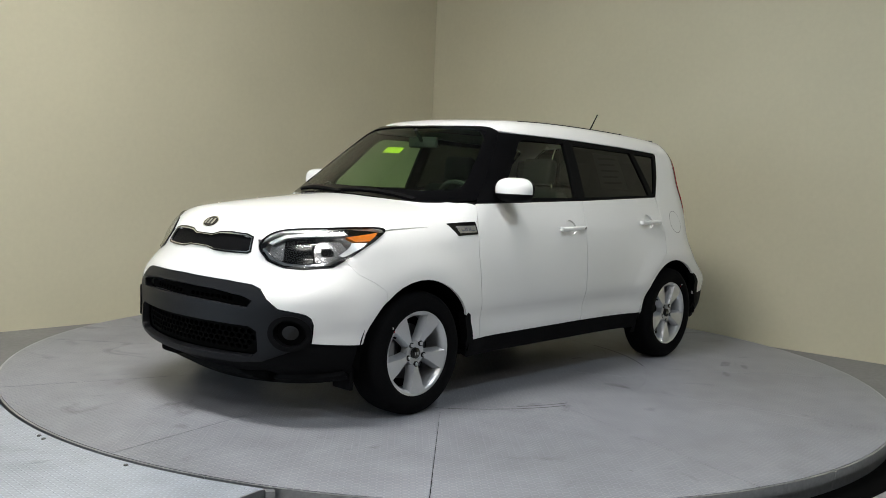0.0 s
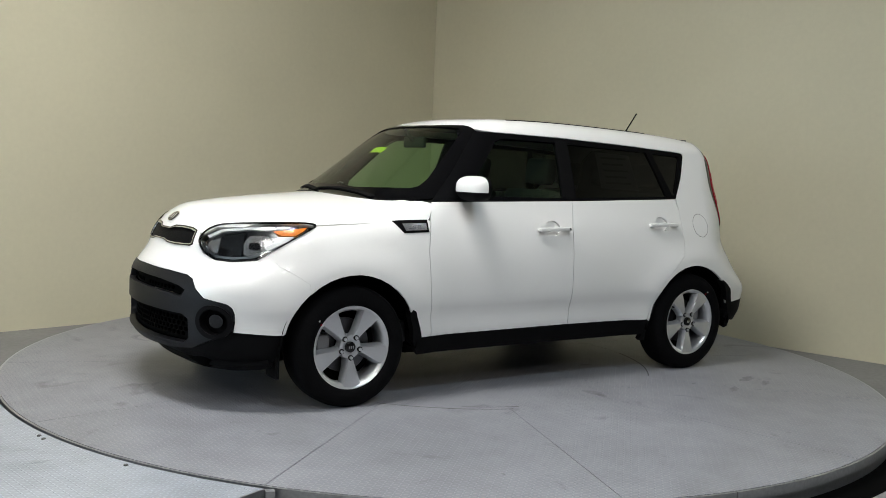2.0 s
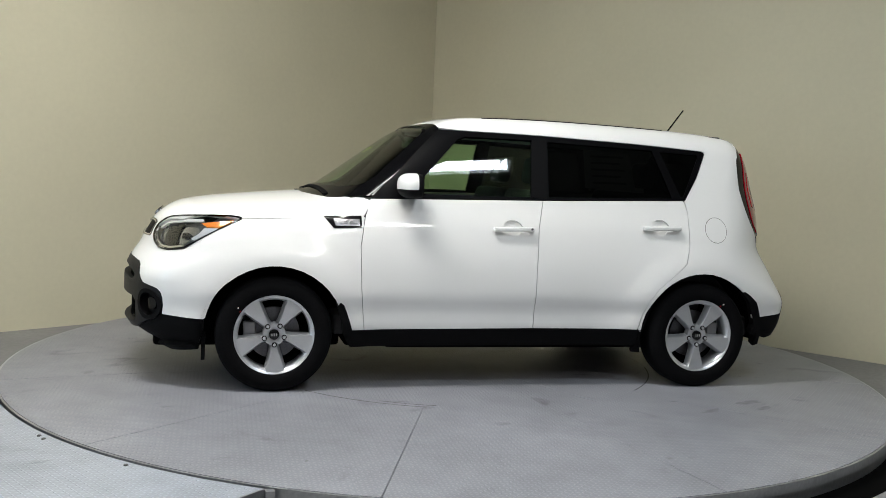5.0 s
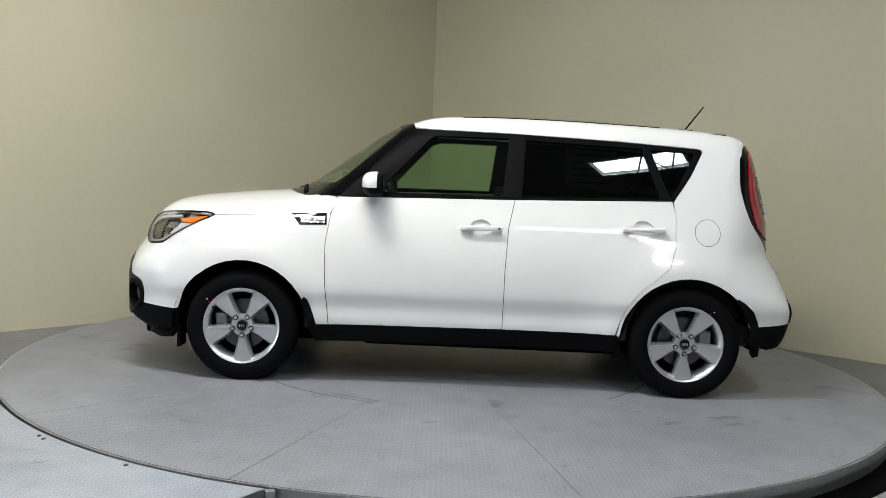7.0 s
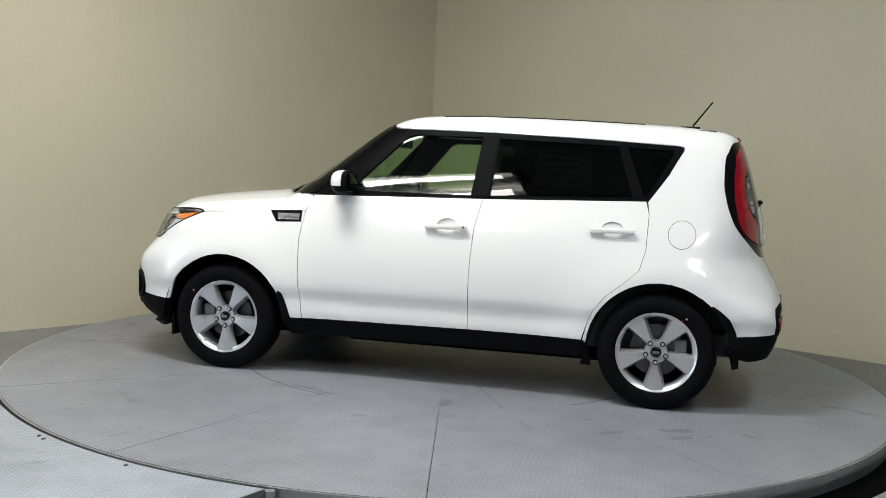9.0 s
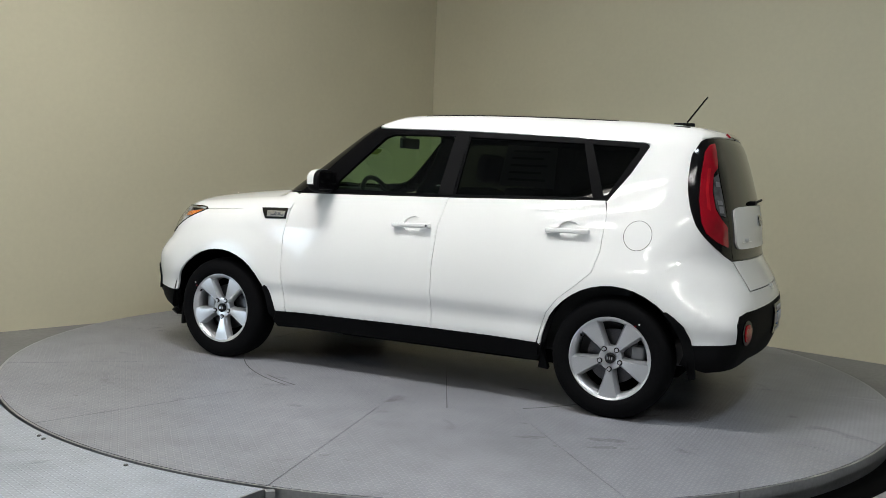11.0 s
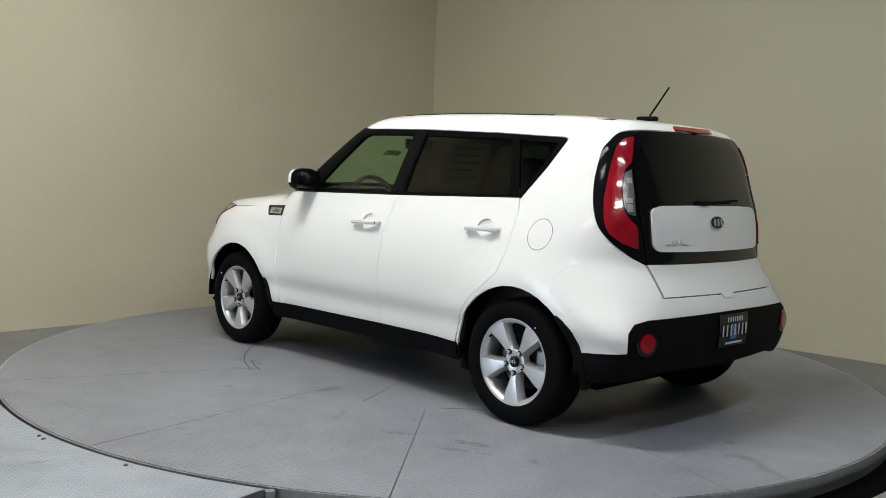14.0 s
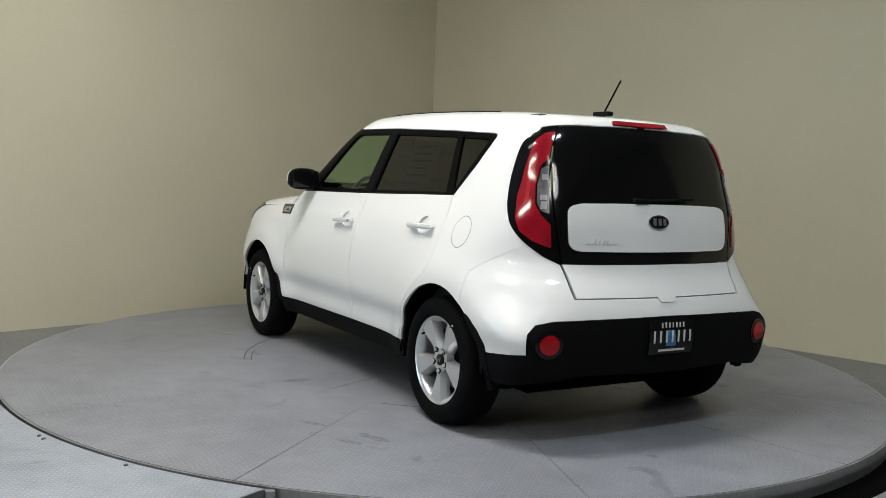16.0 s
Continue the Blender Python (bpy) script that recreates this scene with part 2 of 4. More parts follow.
tagged(part("ceiling", ceiling_slab(), CEIL, None, "", False), "grey painted hall ceiling", "ceiling", kind="structure")


skylight = thing("skylight", "white framed rectangular skylight in the hall ceiling", "skylight", SKYLIGHT)
for x0, y0, x1, y1 in ((-.62, -.30, .62, -.24), (-.62, .24, .62, .30), (-.62, -.24, -.58, .24), (.58, -.24, .62, .24)):
    part("skylight_frame", boxed(x0, y0, -.03, x1, y1, -.002, .004), FIXTURE, skylight, "", False)
for x0, x1 in ((-.20, .05), (.30, .05), (.30, .50)):
    part("truss_bar", rod(bmesh.new(), (x0, -.30, -.06), (x1, .30, -.06), .012), STEEL, skylight, "thin steel truss bar")


def ceiling_lamp():
    ob = thing("ceiling_light", "white enamel ceiling light with glowing tubes", "ceiling light", group="hall ceiling lights")
    bm = bmesh.new()
    box(bm, -1.25, -0.32, -0.03, 1.25, 0.32, 0.0)
    for y in (-0.31, 0.31):
        box(bm, -1.25, y - 0.012, -0.11, 1.25, y + 0.012, -0.03)
    for x in (-1.238, 0.0, 1.238):
        box(bm, x - 0.012, -0.3, -0.11, x + 0.012, 0.3, -0.03)
    part("frame", bm, FIXTURE, ob, smooth=False)
    for x in (-0.62, 0.62):
        for y in (-0.2, 0.2):
            part("tube", boxed(x - 0.58, y - 0.06, -0.09, x + 0.58, y + 0.06, -0.05, 0.015), LAMPWHITE, ob, smooth=False)
    return ob


first = ceiling_lamp()
first.matrix_world = pose(*LAMPS[0][:2], CEILING)
for lx, ly, _ in LAMPS[1:]:
    copy_thing(first, pose(lx, ly, CEILING))

# ---- turntable ----
R_TABLE, R_HUB = 2.75, 1.335
table = thing("turntable", "round grey steel turntable of tread plate sectors", "turntable")


def sector(r0, r1, a0, a1, z0, z1, step=2.0):
    """A flat plate between two radii and two angles in degrees."""
    n = max(2, int(abs(a1 - a0) / step))
    arc = [radians(a0 + (a1 - a0) * i / n) for i in range(n + 1)]
    line = [(r1 * math.cos(a), r1 * math.sin(a)) for a in arc]
    line += [(r0 * math.cos(a), r0 * math.sin(a)) for a in reversed(arc)] if r0 > 0 else [(0, 0)]
    return prism(line, z0, z1)


GAP = 0.05
for i in range(12):
    part("deck_plate", sector(R_HUB + 0.0009, R_TABLE - 0.013, 11.2 + 30 * i + GAP, 41.2 + 30 * i - GAP, -0.02, 0.0), DECK, table, smooth=False)
for i in range(4):
    part("centre_plate", sector(0, R_HUB - 0.0009, 26.2 + 90 * i + 0.12, 116.2 + 90 * i - 0.12, -0.02, -0.0005), DECK, table, smooth=False)
part("underframe", sector(0.0, R_TABLE - 0.05, 0, 360, -0.09, -0.024), DARK, table, "dark steel underframe", False)
for i in range(6):
    part("rim_band", sector(R_TABLE - 0.0115, R_TABLE, 22 + 60 * i + 0.05, 82 + 60 * i - 0.05, -0.045, -0.002, 1.0), GALV, table, "worn galvanised edge band", False)
    part("skirt", sector(R_TABLE - 0.03, R_TABLE - 0.012, 22 + 60 * i + 0.05, 82 + 60 * i - 0.05, -0.098, -0.047, 1.0), GALV, table, "grey steel skirt", False)

def scuff(r, a, length, width, along, seed):
    """A flat, ragged dark mark on the deck at radius r and angle a, turned by along degrees."""
    rng = random.Random(seed)
    n = 22
    bm = bmesh.new()
    pts = []
    for i in range(n):
        q = 2 * math.pi * i / n
        k = .65 + .5 * rng.random()
        pts.append((length / 2 * k * math.cos(q), width / 2 * k * math.sin(q)))
    bm.faces.new([bm.verts.new((x, y, 0)) for x, y in pts])
    ob = part("scuff_mark", bm, SMUDGE, table, "dark rubbed mark", False)
    c = radians(a)
    ob.matrix_basis = pose(r * math.cos(c), r * math.sin(c), .0012, 0, 0, a + along)


for k, (r, a, length, width, along) in enumerate(((1.69, 155, .20, .045, 70), (1.86, 128.7, .17, .05, 80), (2.03, 190.8, .03, .02, 0), (2.07, 136.8, .16, .05, 75), (2.04, 216.6, .03, .018, 40),
                                                   (1.97, 139, .20, .07, 60), (2.01, 130.6, .03, .02, 0), (.93, 145, .14, .03, 30), (1.62, 130, .05, .02, 60), (2.40, 62, .03, .018, 20), (2.45, 205, .025, .015, 0))):
    scuff(r, a, length, width, along, k)
for r, a0, a1, wide in ((1.3365, 134, 166, .008), (1.3365, 40, 72, .007), (1.292, 60, 74, .006)):
    part("scuff_mark", sector(r - wide / 2, r + wide / 2, a0, a1, .0004, .0010), STRIPE, table, "thin dark worn line", False)

# ---- ramp beside the turntable ----
ramp = thing("ramp", "bright steel tread plate ramp beside the turntable", "ramp")
line = [(2.766 * math.cos(radians(a)), 2.766 * math.sin(radians(a))) for a in np.linspace(255.6, 203, 40)]
part("ramp_deck", prism(line + [(-5.0, -2.4), (-4.4, -5.4), (-2.45, -5.4)], -0.016, -0.004), RAMP, ramp, "bright chequer plate", False)
part("ramp_frame", prism([(q[0] * 1.004, q[1] * 1.004) for q in line] + [(-4.95, -2.45), (-4.37, -5.36), (-2.46, -5.36)], FLOOR, -0.018), DARK, ramp, "dark ramp frame", False)
edge = [Vector((-0.690, -2.682)), Vector((-2.45, -5.405))]
out = Vector((0.84, -0.54)) * 0.010
part("side_plate", prism([edge[0], edge[1], edge[1] + out, edge[0] + out], FLOOR + 0.002, -0.003), GALV, ramp, "grey steel side plate", False)
part("corner_post", prism([edge[0] + out + Vector(q) for q in ((0, 0), (0.035, 0.012), (0.045, -0.018), (0.012, -0.03))], FLOOR + 0.002, -0.004), GALV, ramp, "", False)
for bx, by in ((-1.804, -2.142), (-1.766, -2.184), (-1.293, -2.484)):
    part("bolt_head", rod(bmesh.new(), (bx, by, -0.006), (bx, by, 0.001), 0.011, 0.009, 8), STRIPE, ramp, "dark bolt head")
# thin dark plate on the floor: paints in the shade beside the table
shade_ring = part("floor_shade", sector(R_TABLE - 0.03, R_TABLE + 0.13, 256, 360 + 20, FLOOR, FLOOR + 0.004), DARK, None, "", False)
tagged(shade_ring, "dark strip painting in the shade on the floor round the turntable", "floor channel", kind="structure")

# ---- body form ----
# the car body as one smooth solid, in the car's own space: x forward, y to its left side, z up

def curve(*pairs):
    """A smooth function through (position, value) pairs: monotone cubic."""
    px, pv = np.array(sorted(pairs), float).T
    h, d = np.diff(px), np.diff(pv) / np.diff(px)
    m = np.concatenate([[d[0]], (d[1:] + d[:-1]) / 2, [d[-1]]])
    m[1:-1][d[1:] * d[:-1] <= 0] = 0
    lim = 3 * np.minimum(np.abs(np.r_[d[:1], d]), np.abs(np.r_[d, d[-1:]]))
    m = np.clip(m, -lim, lim)

    def at(q):
        q = np.clip(q, px[0], px[-1])
        i = np.clip(np.searchsorted(px, q) - 1, 0, len(h) - 1)
        s = (q - px[i]) / h[i]
        return ((1 + 2 * s) * (1 - s) ** 2 * pv[i] + s * (1 - s) ** 2 * h[i] * m[i]
                + s * s * (3 - 2 * s) * pv[i + 1] + s * s * (s - 1) * h[i] * m[i + 1])
    return at


def smax(a, b, k):
    h = np.maximum(k - np.abs(a - b), 0) / k
    return np.maximum(a, b) + h * h * k / 4


def smin(a, b, k):
    return -smax(-a, -b, k)


SIDE = curve((.10, .74), (.20, .78), (.30, .815), (.36, .835), (.46, .842), (.535, .864), (.62, .869), (.74, .864), (.84, .850),
             (.95, .825), (1.05, .791), (1.14, .757), (1.30, .694), (1.444, .632), (1.52, .597), (1.62, .55))
NOSE = curve((.14, 1.86), (.19, 1.95), (.24, 2.05), (.29, 2.125), (.34, 2.148), (.40, 2.15), (.55, 2.15), (.64, 2.135), (.70, 2.105), (.76, 2.066),
             (.85, 2.03), (.93, 1.995), (1.0, 1.96), (1.1, 1.90))
TAIL = curve((.20, -1.86), (.30, -1.94), (.40, -1.985), (.52, -2.0), (.60, -1.995), (.68, -1.968), (.74, -1.938), (.80, -1.905), (.86, -1.882), (.92, -1.874),
             (1.05, -1.860), (1.30, -1.795), (1.50, -1.728), (1.55, -1.713), (1.65, -1.685))
HOOD = curve((.3, 1.14), (.7, 1.13), (.95, 1.118), (1.184, 1.10), (1.5, 1.070), (1.7, 1.045), (1.85, 1.017), (1.95, .989), (2.05, .945), (2.15, .85))
ROOF = curve((.6, 1.545), (.42, 1.572), (.3, 1.588), (.1, 1.605), (-.3, 1.615), (-.95, 1.603), (-1.4, 1.582), (-1.7, 1.553), (-1.9, 1.53))


def swell(d, a, b):
    s = np.clip((d - a) / (b - a), 0, 1)
    return 1 - s * s * (3 - 2 * s)


def solid(p):
    x, y, z = p[..., 0], np.abs(p[..., 1]), p[..., 2]
    w = SIDE(z)
    for cx, wide in ((1.285, .68), (-1.285, .74)):
        d = np.hypot(x - cx, z - .315)
        w = w + .014 * swell(d, .41, .58) + .018 * swell(d, .40, wide)
    w = w - .05 * np.clip((x - 1.15) / .9, 0, 1) ** 2 - .02 * np.clip((-x - 1.0) / .9, 0, 1) ** 2
    side = (y - w) * .93
    # the flanks swell out again just above the sills
    w = w + .007 * swell(np.abs(z - .41), .0, .18) * swell(np.abs(x + .04), .45, .80)
    nose = x - (NOSE(z) - (.47 - .09 * swell(z, .60, .78)) * y * y)
    tail = (TAIL(z) + (.18 - .05 * swell(z, .70, .88)) * y * y + .9 * np.maximum(y - .48, 0) ** 2 * (1 - swell(z, .50, .74))) - x
    hood = (z - HOOD(x) + .15 * y * y) * .97
    roof = z - ROOF(x) + .05 * y * y
    screen = (x - (1.075 - 1.38 * (z - 1.1) - .42 * y * y)) * .57
    top = smin(hood, smax(roof, screen, .10), .03)
    body = smax(side, top, .13)
    body = smax(body, nose, .15 + .07 * swell(z, .55, .75))
    return smax(body, tail, .11 + .09 * swell(np.abs(z - .95), .25, .48))


def land(o, d):
    """The points where rays from o along d meet the body, and the surface's normals there."""
    o, d = np.array(o, float), np.array(d, float)
    t = np.zeros(len(o))
    for _ in range(70):
        t = np.clip(t + .75 * solid(o + d * t[:, None]), 0, 3.2)
    q = o + d * t[:, None]
    e = .004
    n = np.stack([solid(q + e * np.eye(3)[i]) - solid(q - e * np.eye(3)[i]) for i in range(3)], 1)
    return q, n / np.maximum(np.linalg.norm(n, axis=1), 1e-9)[:, None]

# ---- car ----
AROUND = 0.0105


def frame_of(how, s):
    """Turns outline coordinates into rays: side (x, z), top (x, y), nose and rump (degrees round the car's end, z)."""
    def rays(uv):
        u, v = uv[:, 0], uv[:, 1]
        one = np.ones_like(u)
        if how == "side":
            return np.stack([u, 1.25 * s * one, v], 1), np.stack([0 * u, -s * one, 0 * u], 1)
        if how == "top":
            return np.stack([u, v * s, 2.1 * one], 1), np.stack([0 * u, 0 * u, -one], 1)
        e = 1 if how == "nose" else -1
        a = np.radians(u / AROUND) * s
        c, q = np.cos(a) * e, np.sin(a)
        return np.stack([1.4 * e + 1.3 * c, 1.3 * q, v], 1), np.stack([-c, -q, 0 * v], 1)
    return rays


def inside(pts, loops):
    hit = np.zeros(len(pts), bool)
    for lp in loops:
        lp = np.array(lp)
        for (x0, y0), (x1, y1) in zip(lp, np.roll(lp, -1, 0)):
            cross = (y0 > pts[:, 1]) != (y1 > pts[:, 1])
            if cross.any():
                hit ^= cross & (pts[:, 0] < x0 + (pts[:, 1] - y0) / (y1 - y0 + 1e-12) * (x1 - x0))
    return hit


def dense(lp, step):
    out = []
    for a, b in zip(lp, np.roll(lp, -1, 0)):
        n = max(1, int(np.ceil(np.linalg.norm(b - a) / step)))
        out += [a + (b - a) * i / n for i in range(n)]
    return np.array(out)


def softened(lp, reach, times=2):
    lp = dense(lp, reach)
    for _ in range(times):
        nx = np.roll(lp, -1, 0)
        lp = np.stack([lp * 0.75 + nx * 0.25, lp * 0.25 + nx * 0.75], 1).reshape(-1, 2)
    keep = [lp[0]]
    for q in lp[1:]:
        if np.linalg.norm(q - keep[-1]) > 0.004:
            keep.append(q)
    return np.array(keep)


def panel(name, loops, how, mat, parent, label="", s=1, off=0.0, step=0.035, depth=0.016, soft=0.0):
    """A body panel: its outline, with holes after it, laid on the body and turned in along its edges."""
    scale = np.array([AROUND, 1.0]) if how in ("nose", "rump") else np.ones(2)
    loops = [np.array(lp, float) * scale for lp in loops]
    loops = [softened(lp, soft) if soft else lp for lp in loops]
    loops = [dense(lp, step) for lp in loops]
    allp = np.concatenate(loops)
    lo, hi = allp.min(0), allp.max(0)
    gx, gy = np.meshgrid(np.arange(lo[0] + step / 2, hi[0], step), np.arange(lo[1] + step / 2, hi[1], step))
    grid = np.stack([gx.ravel(), gy.ravel()], 1)
    grid = grid[inside(grid, loops)]
    if len(grid):
        gap = np.min(np.linalg.norm(grid[:, None] - allp[None], axis=2), axis=1)
        grid = grid[gap > step * 0.45]
    edges, k = [], 0
    for lp in loops:
        edges += [(k + i, k + (i + 1) % len(lp)) for i in range(len(lp))]
        k += len(lp)
    verts = [Vector(map(float, q)) for q in (*allp, *grid)]
    v2, _, tris, *_ = delaunay_2d_cdt(verts, edges, [], 2, 1e-6)
    uv = np.array([tuple(v) for v in v2])
    mid = np.array([uv[list(t)].mean(0) for t in tris])
    tris = [t for t, ok in zip(tris, inside(mid, loops)) if ok]
    q, n = land(*frame_of(how, s)(uv))
    q = q + n * off
    faces, count = [], {}
    for t in tris:
        t = list(t)
        a, b, c = q[t]
        if np.dot(np.cross(b - a, c - a), n[t].sum(0)) < 0:
            t.reverse()
        faces.append(t)
        for i in range(len(t)):
            e = (t[i], t[(i + 1) % len(t)])
            count[e] = count.get(e, 0) + 1
    rim = [e for e in count if (e[1], e[0]) not in count]
    pts, nrm = [tuple(v) for v in q], [tuple(v) for v in n]
    if depth:
        outer, inner = {}, {}
        for a, b in rim:
            for i in (a, b):
                if i not in outer:
                    outer[i] = len(pts)
                    pts.append(tuple(q[i]))
                    inner[i] = len(pts)
                    pts.append(tuple(q[i] - n[i] * depth))
                    nrm += [(0, 0, 0), (0, 0, 0)]
            out = np.cross(q[b] - q[a], n[a])
            for i in (a, b):
                for j in (outer[i], inner[i]):
                    nrm[j] = tuple(np.array(nrm[j]) + out / max(np.linalg.norm(out), 1e-9))
            faces.append([outer[b], outer[a], inner[a], inner[b]])
    me = bpy.data.meshes.new(name)
    me.from_pydata(pts, [], faces)
    me.materials.append(mat)
    me.shade_smooth()
    nn = np.array(nrm)
    nn = nn / np.maximum(np.linalg.norm(nn, axis=1), 1e-9)[:, None]
    me.normals_split_custom_set_from_vertices([tuple(v) for v in nn])
    ob = new(name, me)
    ob.parent = parent
    return tagged(ob, label)


def arc(cx, a0, a1, r=0.388, n=14, cz=0.315):
    """Points of a wheel arch from angle a0 to a1, in degrees."""
    return [(cx + r * math.cos(radians(a0 + (a1 - a0) * i / n)), cz + r * math.sin(radians(a0 + (a1 - a0) * i / n))) for i in range(n + 1)]


def whole(half):
    """Mirrors an outline that runs from the middle round to the middle."""
    return half + [(-u, v) for u, v in reversed(half) if abs(u) > 1e-6]


def round_end(x, z):
    """Degrees round the nose for a place on the car's flank near the arch."""
    return math.degrees(math.atan2(0.87, abs(x) - 1.4))


car = thing("car", "white compact hatchback with black bumpers parked on the turntable", "car")
SEAM_A = [(.763, 1.084), (.797, .98), (.820, .817), (.812, .588), (.786, .346)]
SEAM_B = [(-.266, 1.108), (-.232, .945), (-.220, .70), (-.221, .357)]
SEAM_C = [(-1.186, 1.138), (-1.205, 1.067), (-1.199, .873), (-1.168, .761), (-1.08, .68), (-.996, .61), (-.935, .53), (-.903, .45), (-.876, .356)]


def cup(xc, zc):
    """The outline of the hand recess behind a door handle."""
    return [(xc + .060 * math.cos(a), zc + .004 + .046 * math.sin(a)) for a in np.linspace(0, 2 * math.pi, 30, endpoint=False)]


def shift(line, d):
    return [(x + d, z) for x, z in line]


LAMP = [(36.3, .845), (38.3, .893), (45.3, .930), (59, .948), (75.9, .960), (84.4, .950), (79, .905), (75.1, .876), (68.4, .818), (63, .778), (54.4, .762), (47, .764), (40.3, .793)]


def flowing(line, n=5):
    """A smooth closed line through the points of an outline."""
    out = []
    for i in range(len(line)):
        p0, p1, p2, p3 = (np.array(line[(i + k) % len(line)], float) for k in (-1, 0, 1, 2))
        for j in range(n):
            t = j / n
            out.append(tuple(.5 * (2 * p1 + (p2 - p0) * t + (2 * p0 - 5 * p1 + 4 * p2 - p3) * t * t + (3 * p1 - p0 - 3 * p2 + p3) * t ** 3)))
    return out


def smooth_run(line, n=4):
    """An open line through the points, rounded between them."""
    ends = [line[0], *line, line[-1]]
    out = []
    for p0, p1, p2, p3 in zip(ends, ends[1:], ends[2:], ends[3:]):
        p0, p1, p2, p3 = (np.array(q, float) for q in (p0, p1, p2, p3))
        for t in np.arange(n) / n:
            out.append(tuple(.5 * (2 * p1 + (p2 - p0) * t + (2 * p0 - 5 * p1 + 4 * p2 - p3) * t * t + (3 * p1 - p0 - 3 * p2 + p3) * t ** 3)))
    return out + [line[-1]]


def grown(line, k):
    c = np.mean(np.array(line), 0)
    return [tuple(c + (np.array(q) - c) * k) for q in line]


LAMP = flowing(LAMP)
NOSE_EDGE = [(0, .690), (25, .684), (36, .676), (39.5, .66), (42.1, .614), (46.1, .573), (52.5, .560), (54.8, .552), (56.4, .535), (57.2, .505), (57.2, .46), (56.8, .413)]
GRILLE = whole([(0, .889), (7, .889), (12, .905), (20, .908), (29, .904), (32.4, .893), (32.6, .82), (31, .811), (20, .808), (12, .811), (7, .823), (0, .824)])
TAIL_EDGE = [(0, .616), (38.5, .611), (51, .606), (55.5, .59), (57, .55), (57, .455)]
REAR_RIM = [(60.6, 1.492), (67.5, 1.478), (71, 1.43), (73, 1.386), (74.1, 1.25), (73.4, 1.16), (72.2, 1.093), (69.7, 1.018), (64.6, .946), (57.9, .888), (52.4, .856)]

for s in (1, -1):
    panel("fender", [[(1.470, .945), (1.25, .958), (1.012, .972), (.86, .982), (.806, .985)] + shift(SEAM_A[1:], .002) + [(.80, .346), (.893, .346)]
                     + arc(1.285, 175, 49) + [(1.545, .66), (1.61, .703), (1.688, .745), (1.728, .806), (1.635, .868), (1.56, .905)]], "side", PAINT, car, "glossy white front fender", s, step=0.026)
    door = panel("front_door", [shift(SEAM_A, -.002) + shift(SEAM_B[::-1], .002), cup(-.072, .940)], "side", PAINT, car, "closed white front door", s)
    back = panel("rear_door", [shift(SEAM_B, -.002) + shift(SEAM_C[::-1], .003), cup(-1.010, .970)], "side", PAINT, car, "closed white rear door", s, step=0.03)
    panel("quarter_panel", [[(-1.194, 1.135)] + SEAM_C[1:-1] + [(-.882, .356)] + arc(-1.285, 4, 125)
                            + [(-1.53, .793), (-1.69, .902), (-1.768, .945), (-1.69, 1.018), (-1.645, 1.09), (-1.62, 1.16), (-1.60, 1.25), (-1.598, 1.386), (-1.613, 1.43), (-1.638, 1.482),
                               (-1.68, 1.525), (-1.4, 1.552), (-.95, 1.566), (-.3, 1.576), (.1, 1.572), (.24, 1.556), (.31, 1.538), (.345, 1.520), (.30, 1.510), (.218, 1.505),
                               (-.285, 1.499), (-.891, 1.479), (-1.35, 1.456), (-1.372, 1.449), (-1.376, 1.435), (-1.30, 1.29)]],
          "side", PAINT, car, "white rear quarter panel and roof rail", s, step=0.027)
    DLO = [(.757, 1.088), (.60, 1.262), (.413, 1.507), (.218, 1.501), (-.285, 1.495), (-.891, 1.475), (-1.35, 1.452), (-1.368, 1.444), (-1.37, 1.432), (-1.29, 1.28), (-1.197, 1.143), (-.267, 1.114), (.265, 1.104)]
    FRONT_PANE = [(.50, 1.122), (.495, 1.17), (.24, 1.448), (.19, 1.468), (-.225, 1.466), (-.192, 1.126)]
    BACK_PANE = [(-.325, 1.462), (-1.012, 1.442), (-1.112, 1.152), (-.305, 1.130)]
    LAST_PANE = [(-1.062, 1.438), (-1.318, 1.428), (-1.322, 1.414), (-1.19, 1.168), (-1.168, 1.165)]
    surround = panel("window_surround", [DLO, FRONT_PANE, BACK_PANE, LAST_PANE], "side", SATIN, car, "satin black window surround", s, depth=0.02)
    panel("front_pane", [FRONT_PANE], "side", PANE, surround, "clear green-tinted side window", s, off=-0.008, depth=0)
    panel("rear_pane", [BACK_PANE], "side", PRIVACY, surround, "dark privacy glass", s, off=-0.008, depth=0)
    panel("quarter_pane", [LAST_PANE], "side", PRIVACY, surround, "dark privacy glass", s, off=-0.008, depth=0)
    panel("window_channel", [[(-.228, 1.47), (-.262, 1.485), (-.305, 1.485), (-.318, 1.46), (-.29, 1.12), (-.255, 1.118), (-.195, 1.128)]], "side", TRIM, surround, "matt black pillar cover", s, off=0.004, depth=0.01)
    panel("sill", [[(.905, .343), (-.905, .353), (-.90, .29), (-.87, .252), (.86, .243), (.89, .29)]], "side", TRIM, car, "matt black plastic sill", s, depth=0.10)
    panel("front_mudflap", [arc(1.285, 178, 154, .376, 6) + [(.928, .505), (.908, .492), (.890, .45), (.872, .40), (.852, .335), (.88, .29)]], "side", TRIM, car, "black plastic arch edge", s, off=0.004, depth=0.05)
    panel("rear_mudflap", [arc(-1.285, 38, 4, .386, 6)[::-1] + [(-.87, .205), (-.93, .20)]], "side", TRIM, car, "", s, off=-0.01, depth=0.03)
